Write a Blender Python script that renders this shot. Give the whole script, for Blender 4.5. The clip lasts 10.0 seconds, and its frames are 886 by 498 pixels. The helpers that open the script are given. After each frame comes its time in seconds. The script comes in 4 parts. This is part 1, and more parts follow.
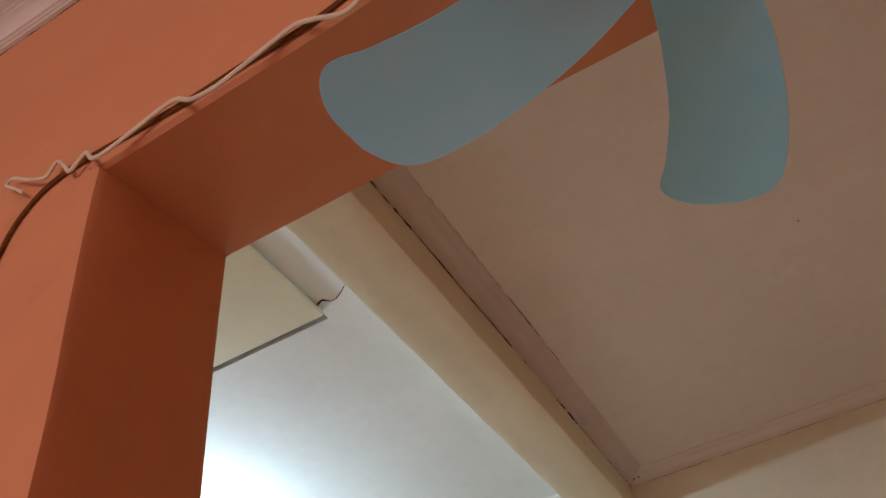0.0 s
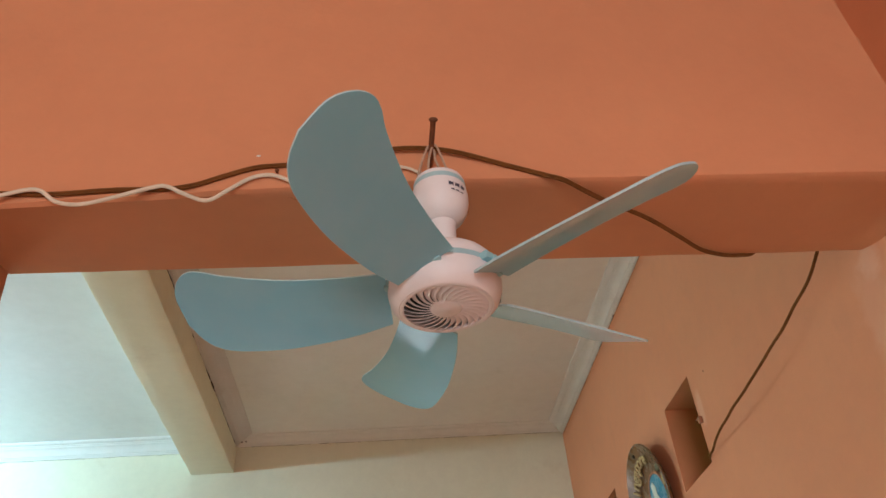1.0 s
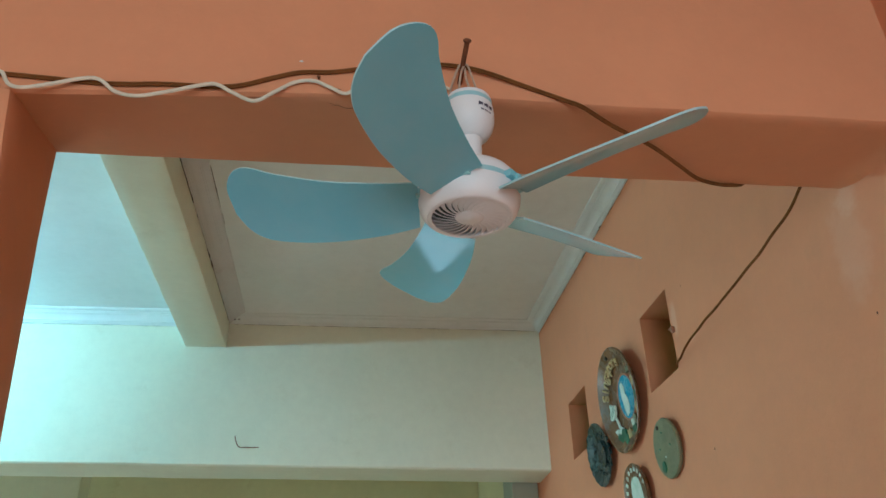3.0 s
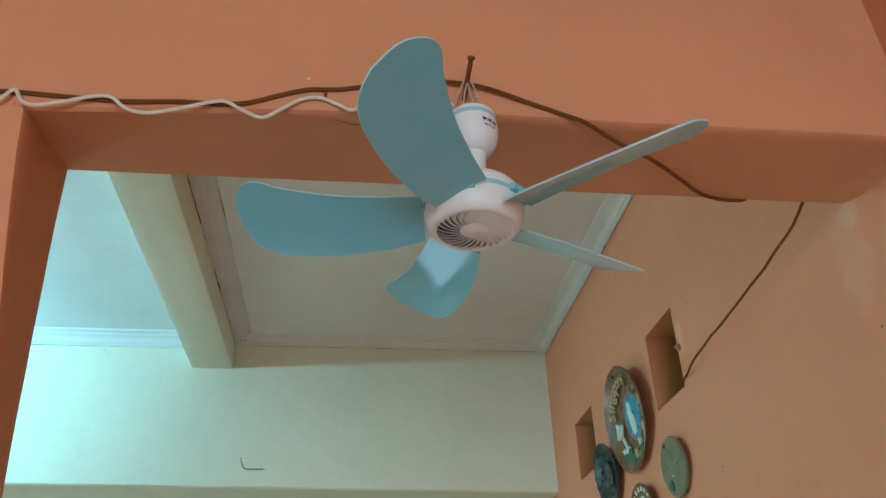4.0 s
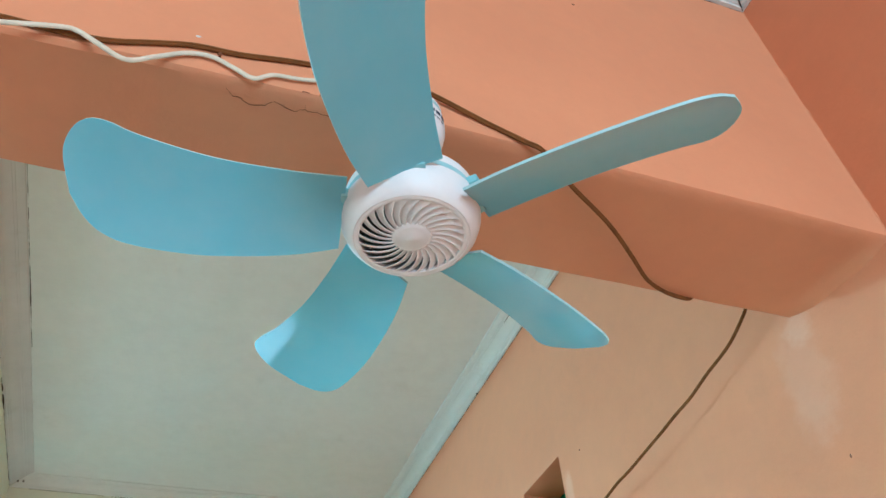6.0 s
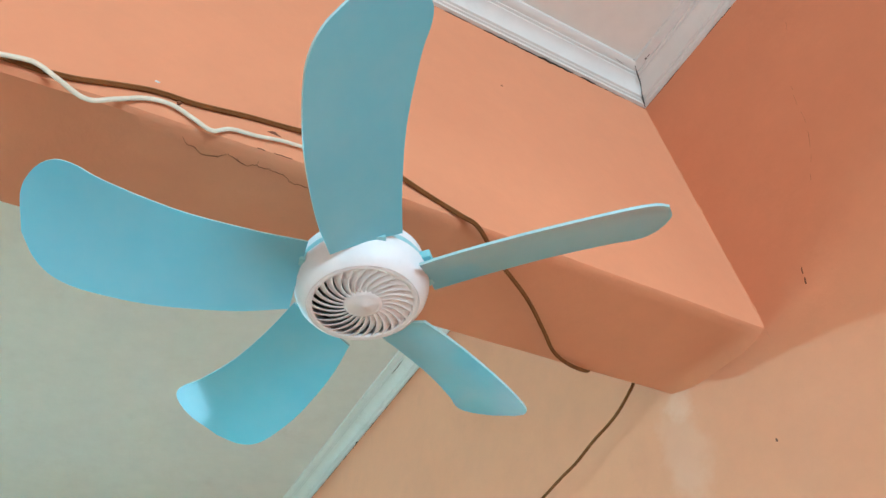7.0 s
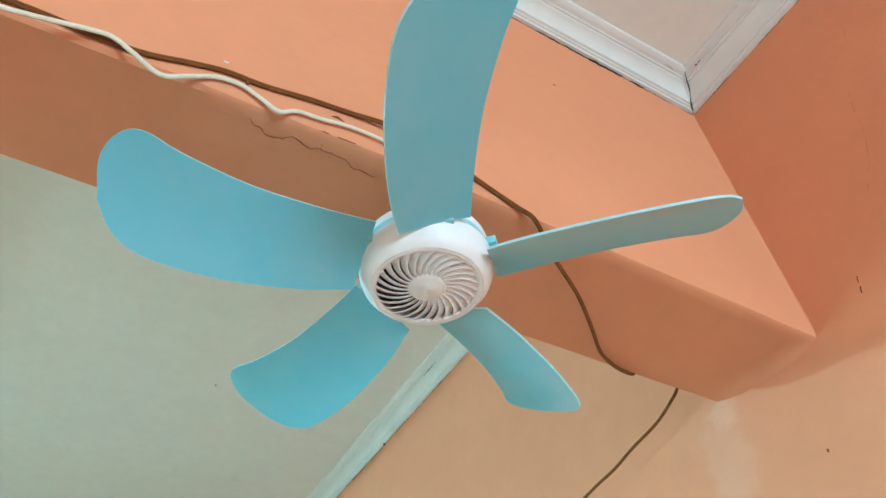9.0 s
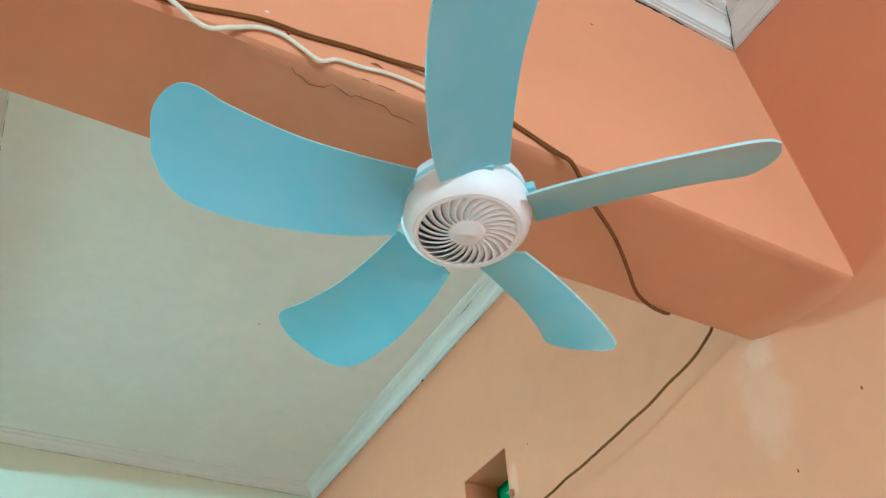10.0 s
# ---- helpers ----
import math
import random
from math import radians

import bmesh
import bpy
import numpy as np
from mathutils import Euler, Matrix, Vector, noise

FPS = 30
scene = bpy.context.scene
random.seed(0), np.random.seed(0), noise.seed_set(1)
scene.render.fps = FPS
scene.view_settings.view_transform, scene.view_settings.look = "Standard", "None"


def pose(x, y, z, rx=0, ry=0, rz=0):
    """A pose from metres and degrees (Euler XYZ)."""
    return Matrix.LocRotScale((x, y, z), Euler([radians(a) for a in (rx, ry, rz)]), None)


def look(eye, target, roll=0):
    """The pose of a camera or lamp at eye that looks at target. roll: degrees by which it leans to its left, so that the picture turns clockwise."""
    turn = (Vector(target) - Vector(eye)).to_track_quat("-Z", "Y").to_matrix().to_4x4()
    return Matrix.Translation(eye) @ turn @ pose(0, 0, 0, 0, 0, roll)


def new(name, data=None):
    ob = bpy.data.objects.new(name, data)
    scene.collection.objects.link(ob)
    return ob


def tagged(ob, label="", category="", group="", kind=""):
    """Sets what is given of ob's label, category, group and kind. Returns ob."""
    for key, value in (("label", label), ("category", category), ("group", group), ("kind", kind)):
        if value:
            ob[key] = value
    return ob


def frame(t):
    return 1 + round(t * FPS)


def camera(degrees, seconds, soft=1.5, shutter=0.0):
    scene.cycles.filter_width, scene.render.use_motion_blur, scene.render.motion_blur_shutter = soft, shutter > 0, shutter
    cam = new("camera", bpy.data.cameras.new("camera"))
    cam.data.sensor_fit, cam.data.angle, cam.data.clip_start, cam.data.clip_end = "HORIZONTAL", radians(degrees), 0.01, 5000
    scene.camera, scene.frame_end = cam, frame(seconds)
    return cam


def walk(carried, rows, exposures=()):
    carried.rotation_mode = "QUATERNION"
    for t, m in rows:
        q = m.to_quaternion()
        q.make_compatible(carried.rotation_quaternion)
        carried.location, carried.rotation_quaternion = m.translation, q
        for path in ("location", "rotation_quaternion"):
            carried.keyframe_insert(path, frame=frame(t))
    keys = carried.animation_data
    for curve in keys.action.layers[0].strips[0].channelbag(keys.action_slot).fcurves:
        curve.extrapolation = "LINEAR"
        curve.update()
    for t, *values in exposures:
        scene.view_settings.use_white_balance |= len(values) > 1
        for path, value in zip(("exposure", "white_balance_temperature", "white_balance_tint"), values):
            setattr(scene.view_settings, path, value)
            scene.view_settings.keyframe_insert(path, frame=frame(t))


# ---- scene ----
cam = camera(59.5, 10.0)
PATH = [
    (0, (-0.4937, -0.1746, 1.6548), (-1.0685, 1.0934, 3.0907), -7.5),
    (0.1, (-0.5018, -0.2130, 1.6604), (-0.9126, 1.1466, 3.0619), -7.3),
    (0.2, (-0.5106, -0.2485, 1.6665), (-0.7851, 1.1805, 3.0386), -7.06),
    (0.3, (-0.5165, -0.2759, 1.6727), (-0.6687, 1.1844, 3.0319), -6.75),
    (0.5, (-0.5143, -0.3424, 1.6765), (-0.4749, 1.1623, 2.9934), -6.46),
    (1, (-0.486, -0.465, 1.668), (-0.307, 1.125, 2.868), -5.4),
    (1.5, (-0.505, -0.539, 1.665), (-0.274, 1.133, 2.739), -4.2),
    (1.8, (-0.520, -0.541, 1.667), (-0.255, 1.160, 2.668), -3.5),
    (2.1, (-0.534, -0.541, 1.650), (-0.236, 1.186, 2.605), -2.8),
    (2.5, (-0.526, -0.527, 1.643), (-0.257, 1.21, 2.598), -2.1),
    (2.7, (-0.527, -0.522, 1.645), (-0.277, 1.214, 2.605), -1.9),
    (4, (-0.527, -0.524, 1.632), (-0.312, 1.18, 2.657), -1.7),
    (4.5, (-0.529, -0.517, 1.633), (-0.299, 1.152, 2.711), -2.6),
    (5, (-0.557, -0.482, 1.63), (-0.261, 1.125, 2.784), -3.1),
    (5.5, (-0.551, -0.371, 1.629), (-0.13, 1.122, 2.892), -3.9),
    (6, (-0.544, -0.302, 1.648), (0.025, 1.022, 3.035), -5.2),
    (6.2, (-0.552, -0.297, 1.656), (0.062, 0.973, 3.074), -5.4),
    (7.3, (-0.61, -0.312, 1.646), (0.323, 0.759, 3.054), -11.1),
    (7.5, (-0.614, -0.3, 1.646), (0.359, 0.776, 3.023), -10.8),
    (8, (-0.619, -0.294, 1.644), (0.266, 0.833, 3.04), -8.0),
    (8.5, (-0.612, -0.29, 1.641), (0.203, 0.827, 3.086), -7.3),
    (9, (-0.616, -0.284, 1.641), (0.171, 0.836, 3.1), -6.3),
    (9.5, (-0.619, -0.285, 1.637), (0.128, 0.857, 3.099), -4.7),
    (10, (-0.626, -0.293, 1.635), (0.134, 0.971, 2.986), -3.9),
]
LIGHT = [(0, -0.40, 6750, 33), (0.5, 0.13, 6250, 25), (1.0, 0.17, 6100, 14), (1.5, 0.1, 5420, 2), (2.1, 0.09, 4920, -7), (2.7, 0.09, 4820, -10), (4.5, 0.1, 4770, -11), (5.0, 0.22, 4720, -11), (5.5, 0.17, 4640, -12), (6.0, 0.96, 4300, -15), (7.5, 1.12, 4330, -17), (9.0, 1.12, 4300, -21), (10.0, 1.10, 4330, -20)]
walk(cam, [(t, look(eye, target, roll)) for t, eye, target, roll in PATH], LIGHT)

# ---- world, sun and lamps ----
world = bpy.data.worlds.new("sky")
scene.world = world
world.use_nodes = True
sky = world.node_tree.nodes.new("ShaderNodeTexSky")
sky.sky_type = "NISHITA"
sky.sun_disc = False
sky.sun_elevation, sky.sun_rotation = radians(39.3), radians(204)
world.node_tree.links.new(sky.outputs["Color"], world.node_tree.nodes["Background"].inputs["Color"])
world.node_tree.nodes["Background"].inputs["Strength"].default_value = 0.1

sun = new("sun", bpy.data.lights.new("sun", "SUN"))
sun.data.energy, sun.data.angle, sun.data.color = 5.0, radians(0.5), (1.0, 0.95, 0.88)
sun.matrix_world = look((-2.6, -5.8, 5.2), (0, 0, 0))


def area_lamp(name, eye, target, sx, sy, power, colour):
    lamp = new(name, bpy.data.lights.new(name, "AREA"))
    lamp.data.shape, lamp.data.size, lamp.data.size_y = "RECTANGLE", sx, sy
    lamp.data.energy, lamp.data.color = power, colour
    lamp.matrix_world = look(eye, target)
    return lamp


# daylight lamps in assumed, unseen openings: the front room's wide window, the kitchen's window
area_lamp("front_window_daylight", (-0.72, -2.92, 1.50), (-0.72, 0, 1.50), 0.9, 1.15, 32.5, (1.0, 0.95, 0.88))
# added fill that brightens the kitchen; its window is unseen
area_lamp("kitchen_fill_lamp", (-2.72, 2.15, 1.5), (0, 2.15, 1.5), 0.7, 0.9, 9, (1.0, 0.96, 0.87))
# added unseen lamp, sized for the bright reflection on the lower blade
area_lamp("blade_reflection_lamp", (-1.30, 2.47, 0.67), (-1.30, 0, 0.67), 0.55, 0.40, 1.9, (0.86, 0.98, 1.0))
bulb_lamp = new("bulb_lamp", bpy.data.lights.new("bulb_lamp", "POINT"))
bulb_lamp.data.energy, bulb_lamp.data.shadow_soft_size = 25, 0.025
bulb_lamp.data.color = (0.58, 0.94, 1.0)
bulb_lamp.location = (-1.82, 0.955, 2.368)


# ---- materials ----
def material(name):
    m = bpy.data.materials.new(name)
    m.use_nodes = True
    return m, m.node_tree.nodes, m.node_tree.links, m.node_tree.nodes["Principled BSDF"]


def noise_node(nodes, links, coords, scale, detail=4, rough=0.6):
    n = nodes.new("ShaderNodeTexNoise")
    n.inputs["Scale"].default_value, n.inputs["Detail"].default_value = scale, detail
    n.inputs["Roughness"].default_value = rough
    links.new(coords, n.inputs["Vector"])
    return n.outputs["Fac"]


def ramp(nodes, links, fac, lo, hi):
    r = nodes.new("ShaderNodeMapRange")
    r.inputs["From Min"].default_value, r.inputs["From Max"].default_value = lo, hi
    links.new(fac, r.inputs["Value"])
    return r.outputs["Result"]


def mixed(nodes, links, fac, a, b):
    m = nodes.new("ShaderNodeMix")
    m.data_type = "RGBA"
    if isinstance(fac, float):
        m.inputs["Factor"].default_value = fac
    else:
        links.new(fac, m.inputs["Factor"])
    for slot, v in (("A", a), ("B", b)):
        socket = [s for s in m.inputs if s.name == slot and s.type == "RGBA"][0]
        if isinstance(v, tuple):
            socket.default_value = (*v, 1)
        else:
            links.new(v, socket)
    return [s for s in m.outputs if s.type == "RGBA"][0]


def bumped(nodes, links, bsdf, height, strength, distance):
    b = nodes.new("ShaderNodeBump")
    b.inputs["Strength"].default_value, b.inputs["Distance"].default_value = strength, distance
    links.new(height, b.inputs["Height"])
    links.new(b.outputs["Normal"], bsdf.inputs["Normal"])


def painted(name, base, other, dirt=(0.25, 0.2, 0.14), rough=0.75, dirt_amount=0.25, grain=0.0012, patch=None):
    """Brushed wall paint: broad clouds, fine grain, thin stains; patch: centres y, z, radii and strength of repainted
    spots and a painted lit rim.
    """
    m, nodes, links, bsdf = material(name)
    pos = nodes.new("ShaderNodeNewGeometry").outputs["Position"]
    clouds = ramp(nodes, links, noise_node(nodes, links, pos, 3.2, 5), 0.35, 0.68)
    colour = mixed(nodes, links, clouds, base, other)
    fine = ramp(nodes, links, noise_node(nodes, links, pos, 38, 6, 0.7), 0.3, 0.75)
    colour = mixed(nodes, links, 0.12, colour, mixed(nodes, links, fine, tuple(c * 0.7 for c in base), tuple(min(1, c * 1.25) for c in base)))
    stain = nodes.new("ShaderNodeMath")
    stain.operation = "MULTIPLY"
    stain.inputs[1].default_value = dirt_amount
    links.new(ramp(nodes, links, noise_node(nodes, links, pos, 9, 8, 0.75), 0.58, 0.8), stain.inputs[0])
    colour = mixed(nodes, links, stain.outputs[0], colour, dirt)
    for y, z, ry, rz, amount in patch or ():
        wobble = nodes.new("ShaderNodeMapping")
        wobble.inputs["Location"].default_value = (0, -y / ry, -z / rz)
        wobble.inputs["Scale"].default_value = (0, 1 / ry, 1 / rz)
        links.new(pos, wobble.inputs["Vector"])
        length = nodes.new("ShaderNodeVectorMath")
        length.operation = "LENGTH"
        links.new(wobble.outputs["Vector"], length.inputs[0])
        add = nodes.new("ShaderNodeMath")
        add.operation = "MULTIPLY_ADD"
        links.new(noise_node(nodes, links, pos, 42, 5, 0.7), add.inputs[0])
        add.inputs[1].default_value = 1.5
        links.new(length.outputs["Value"], add.inputs[2])
        mask = nodes.new("ShaderNodeMapRange")
        for key, v in (("From Min", 1.95), ("From Max", 1.35), ("To Min", 0.0), ("To Max", amount)):
            mask.inputs[key].default_value = v
        links.new(add.outputs[0], mask.inputs["Value"])
        colour = mixed(nodes, links, mask.outputs["Result"], colour, (0.76, 0.47, 0.34))
    links.new(colour, bsdf.inputs["Base Color"])
    gloss = nodes.new("ShaderNodeMapRange")
    gloss.inputs["To Min"].default_value, gloss.inputs["To Max"].default_value = rough - 0.06, min(1.0, rough + 0.1)
    links.new(fine, gloss.inputs["Value"])
    links.new(gloss.outputs["Result"], bsdf.inputs["Roughness"])
    bsdf.inputs["Specular IOR Level"].default_value = 0.22
    bumped(nodes, links, bsdf, noise_node(nodes, links, pos, 95, 6, 0.65), 0.35, grain)
    return m


def plastic(name, base, rough=0.35, other=None, spec=0.5, scale=60, coat=0.0, vary=0.18):
    m, nodes, links, bsdf = material(name)
    co = nodes.new("ShaderNodeTexCoord").outputs["Object"]
    dust = ramp(nodes, links, noise_node(nodes, links, co, scale, 5, 0.65), 0.4, 0.75)
    links.new(mixed(nodes, links, dust, base, other or tuple(c * 0.86 for c in base)), bsdf.inputs["Base Color"])
    gloss = nodes.new("ShaderNodeMapRange")
    gloss.inputs["To Min"].default_value, gloss.inputs["To Max"].default_value = rough, min(1, rough + vary)
    links.new(dust, gloss.inputs["Value"])
    links.new(gloss.outputs["Result"], bsdf.inputs["Roughness"])
    bsdf.inputs["Specular IOR Level"].default_value = spec
    bsdf.inputs["Coat Weight"].default_value = coat
    bumped(nodes, links, bsdf, noise_node(nodes, links, co, scale * 9, 3), 0.12, 0.0004)
    return m


ORANGE = painted("orange_paint", (0.64, 0.287, 0.146), (0.58, 0.252, 0.128), dirt=(0.42, 0.2, 0.11), rough=0.78)
# same paint as ORANGE, reddened to offset the bulb's cyan light
# the last patch paints the lit rim beside the first air hole
ORANGE_WALL = painted("orange_paint_reddened", (0.655, 0.272, 0.138), (0.595, 0.239, 0.121), dirt=(0.42, 0.2, 0.11), rough=0.78, patch=((0.140, 2.040, 0.030, 0.058, 0.17), (0.126, 2.086, 0.017, 0.020, 0.28), (0.150, 2.000, 0.022, 0.030, 0.08), (0.590, 2.150, 0.010, 0.03, 0.35)))
CREAM = painted("cream_paint", (0.77, 0.785, 0.645), (0.71, 0.725, 0.59), dirt=(0.42, 0.36, 0.22), dirt_amount=0.3)
PANEL = painted("ceiling_board", (0.76, 0.785, 0.765), (0.71, 0.735, 0.715), dirt=(0.40, 0.38, 0.33), dirt_amount=0.22, grain=0.0006)
PANEL_NEAR = painted("front_ceiling_board", (0.74, 0.715, 0.66), (0.69, 0.665, 0.61), dirt=(0.45, 0.4, 0.36), dirt_amount=0.2, grain=0.0006)
WHITE_CEILING = painted("white_ceiling_paint", (0.74, 0.785, 0.80), (0.69, 0.73, 0.745), dirt=(0.5, 0.5, 0.46), dirt_amount=0.2, grain=0.0006)
TRIM = painted("white_trim_paint", (0.68, 0.66, 0.625), (0.61, 0.59, 0.56), dirt=(0.3, 0.27, 0.24), dirt_amount=0.4, rough=0.5, grain=0.0005)
# copy of TRIM, bluer and brighter: the back room's cool light put into colour
TRIM_COOL_LIT = painted("white_trim_paint_cool_lit", (0.76, 0.80, 0.80), (0.69, 0.73, 0.73), dirt=(0.3, 0.29, 0.26), dirt_amount=0.4, rough=0.5, grain=0.0005)
BATTEN = painted("greyish_batten_paint", (0.65, 0.65, 0.64), (0.59, 0.585, 0.575), dirt=(0.3, 0.25, 0.2), dirt_amount=0.4, grain=0.0006)
YELLOW = painted("yellow_paint", (0.70, 0.655, 0.40), (0.63, 0.585, 0.34), dirt=(0.4, 0.32, 0.15), dirt_amount=0.4)
GREYGREEN = painted("grey_green_paint", (0.36, 0.37, 0.29), (0.30, 0.31, 0.24), dirt=(0.2, 0.18, 0.12))
GREEN = painted("green_paint", (0.03, 0.30, 0.08), (0.02, 0.24, 0.06), dirt=(0.02, 0.1, 0.03), rough=0.5)
# unseen floor; its reddish tint is chosen to warm the bounce light
FLOOR = painted("reddish_bounce_floor", (0.75, 0.55, 0.445), (0.69, 0.50, 0.40), dirt=(0.3, 0.26, 0.2), rough=0.3)
# near-black that stands for shade in gaps and holes; dirt spots too
VOID = painted("dark_gaps_and_dirt", (0.05, 0.04, 0.03), (0.03, 0.025, 0.02), dirt=(0.08, 0.06, 0.05))
BLADE = plastic("sky_blue_plastic", (0.205, 0.475, 0.58), 0.025, (0.24, 0.49, 0.58), 0.42, 24, 0.0, 0.04)
# paler copy of the blade blue: the highlight along the rims, put into colour
EDGE = plastic("blue_edge_highlight", (0.44, 0.63, 0.67), 0.5, (0.36, 0.59, 0.64), 0.3, 200)
BAND = plastic("blue_band_plastic", (0.36, 0.575, 0.62), 0.4)
LUG = plastic("blue_lug_plastic", (0.29, 0.545, 0.595), 0.4)
BLADE.node_tree.nodes["Principled BSDF"].inputs["Subsurface Weight"].default_value = 0.35
BLADE.node_tree.nodes["Principled BSDF"].inputs["Subsurface Radius"].default_value = (0.6, 1.0, 1.0)
BLADE.node_tree.nodes["Principled BSDF"].inputs["Subsurface Scale"].default_value = 0.003
# sheen added for a pale haze at grazing view
BLADE.node_tree.nodes["Principled BSDF"].inputs["Sheen Weight"].default_value = 0.24
BLADE.node_tree.nodes["Principled BSDF"].inputs["Sheen Roughness"].default_value = 0.5
SHELL = plastic("white_plastic", (0.77, 0.755, 0.765), 0.45, (0.71, 0.695, 0.70), 0.35, 30)
MOTOR = plastic("dark_motor", (0.05, 0.10, 0.09), 0.5, (0.02, 0.03, 0.03))
MARK = plastic("dark_print", (0.06, 0.06, 0.10), 0.5)
CORD = plastic("white_cord", (0.69, 0.62, 0.49), 0.6, (0.57, 0.50, 0.38), 0.25, 80)
CABLE = plastic("brown_cable", (0.175, 0.070, 0.020), 0.75, (0.115, 0.046, 0.015), 0.06, 90)
TWINE = plastic("tan_twine", (0.50, 0.36, 0.26), 0.8, (0.36, 0.24, 0.17), 0.1, 200)
RUST = plastic("rusty_iron", (0.20, 0.075, 0.034), 0.8, (0.10, 0.042, 0.026), 0.12, 150)
CLIP = plastic("brown_clip_plastic", (0.36, 0.15, 0.075), 0.5)
CRACK = plastic("crack_shadow_dirt", (0.15, 0.065, 0.04), 0.9, None, 0.1)
GLAZE = plastic("brown_glazed_clay", (0.17, 0.088, 0.036), 0.22, (0.075, 0.040, 0.018), 0.5, 45, 0.0)
GOLD = plastic("old_gold_relief", (0.46, 0.34, 0.15), 0.45, (0.26, 0.17, 0.08), 0.4)
MEDAL = plastic("blue_enamel", (0.045, 0.28, 0.42), 0.2, (0.035, 0.22, 0.34), 0.6)
PALE = plastic("pale_enamel", (0.66, 0.70, 0.62), 0.3, (0.45, 0.55, 0.45), 0.5, 90)
LEAF = plastic("dark_green_enamel", (0.03, 0.12, 0.06), 0.35)
TIN = plastic("dark_green_tin", (0.022, 0.042, 0.040), 0.22, (0.06, 0.085, 0.08), 0.6, 70)
TIN.node_tree.nodes["Principled BSDF"].inputs["Metallic"].default_value = 0.4
SAGE = plastic("sage_green_clay", (0.19, 0.178, 0.095), 0.35, (0.135, 0.132, 0.072), 0.5, 60)


def glowing(name, colour, strength):
    m, nodes, links, bsdf = material(name)
    bsdf.inputs["Emission Color"].default_value = (*colour, 1)
    bsdf.inputs["Emission Strength"].default_value = strength
    return m


BULB = glowing("lit_bulb", (0.8, 0.98, 1.0), 12)


# ---- mesh helpers ----
def finish(bm, name, mat, smooth=True, angle=40):
    bmesh.ops.recalc_face_normals(bm, faces=bm.faces)
    me = bpy.data.meshes.new(name)
    if smooth:
        for f in bm.faces:
            f.smooth = True
        for e in bm.edges:
            if len(e.link_faces) == 2 and e.calc_face_angle(0) > radians(angle):
                e.smooth = False
    bm.to_mesh(me)
    bm.free()
    me.materials.append(mat)
    return me


def part(name, bm, mat, parent, label="", smooth=True, at=None):
    ob = new(name, bm if isinstance(bm, bpy.types.Mesh) else finish(bm, name, mat, smooth))
    ob.parent = parent
    if at is not None:
        ob.matrix_basis = at
    return tagged(ob, label)


def setting(name, bm, mat, label, category, smooth=True):
    return tagged(new(name, finish(bm, name, mat, smooth)), label, category, kind="structure")


def empty(name, m, label, category, group=""):
    ob = new(name)
    ob.empty_display_size = 0.02
    ob.matrix_basis = m
    return tagged(ob, label, category, group)


def box(bm, lo, hi, bevel=0.0):
    r = bmesh.ops.create_cube(bm, size=1)
    for v in r["verts"]:
        v.co = [lo[i] + (v.co[i] + 0.5) * (hi[i] - lo[i]) for i in range(3)]
    if bevel:
        edges = list({e for v in r["verts"] for e in v.link_edges})
        bmesh.ops.bevel(bm, geom=edges, offset=bevel, segments=2, affect="EDGES", profile=0.6)
    return bm


def boxed(lo, hi, bevel=0.0):
    return box(bmesh.new(), lo, hi, bevel)


def lathe(profile, n=48, bm=None, closed=False):
    """Turns (radius, z) points about z; a radius of 0 closes with a fan."""
    bm = bm or bmesh.new()
    rings = []
    for r, z in profile:
        if r < 1e-6:
            rings.append([bm.verts.new((0, 0, z))])
        else:
            rings.append([bm.verts.new((r * math.cos(2 * math.pi * k / n), r * math.sin(2 * math.pi * k / n), z)) for k in range(n)])
    pairs = list(zip(rings, rings[1:]))
    if closed:
        pairs.append((rings[-1], rings[0]))
    for a, b in pairs:
        for k in range(n):
            j = (k + 1) % n
            if len(a) == 1 and len(b) > 1:
                bm.faces.new((a[0], b[j], b[k]))
            elif len(b) == 1 and len(a) > 1:
                bm.faces.new((a[k], a[j], b[0]))
            elif len(a) > 1:
                bm.faces.new((a[k], a[j], b[j], b[k]))
    return bm


def glide(points, steps=6):
    """A smooth line through the points."""
    p = [Vector(q) for q in points]
    p = [2 * p[0] - p[1]] + p + [2 * p[-1] - p[-2]]
    out = []
    for i in range(1, len(p) - 2):
        a, b, c, d = p[i - 1:i + 3]
        for k in range(steps):
            u = k / steps
            out.append(0.5 * (2 * b + (c - a) * u + (2 * a - 5 * b + 4 * c - d) * u * u + (3 * b - a - 3 * c + d) * u ** 3))
    return out + [p[-2]]


def tube(bm, line, radius, sides=8, flat=1.0, up=Vector((0, 0, 1))):
    """A round or flattened tube along a line; its ends are closed."""
    rings = []
    for i, q in enumerate(line):
        d = (line[min(i + 1, len(line) - 1)] - line[max(i - 1, 0)]).normalized()
        side = d.cross(up)
        side = side.normalized() if side.length > 1e-4 else Vector((1, 0, 0))
        top = side.cross(d)
        r = radius(i / (len(line) - 1)) if callable(radius) else radius
        rings.append([bm.verts.new(q + r * (math.cos(2 * math.pi * k / sides) * side + flat * math.sin(2 * math.pi * k / sides) * top)) for k in range(sides)])
    for a, b in zip(rings, rings[1:]):
        for k in range(sides):
            bm.faces.new((a[k], a[(k + 1) % sides], b[(k + 1) % sides], b[k]))
    bm.faces.new(rings[0][::-1])
    bm.faces.new(rings[-1])
    return bm


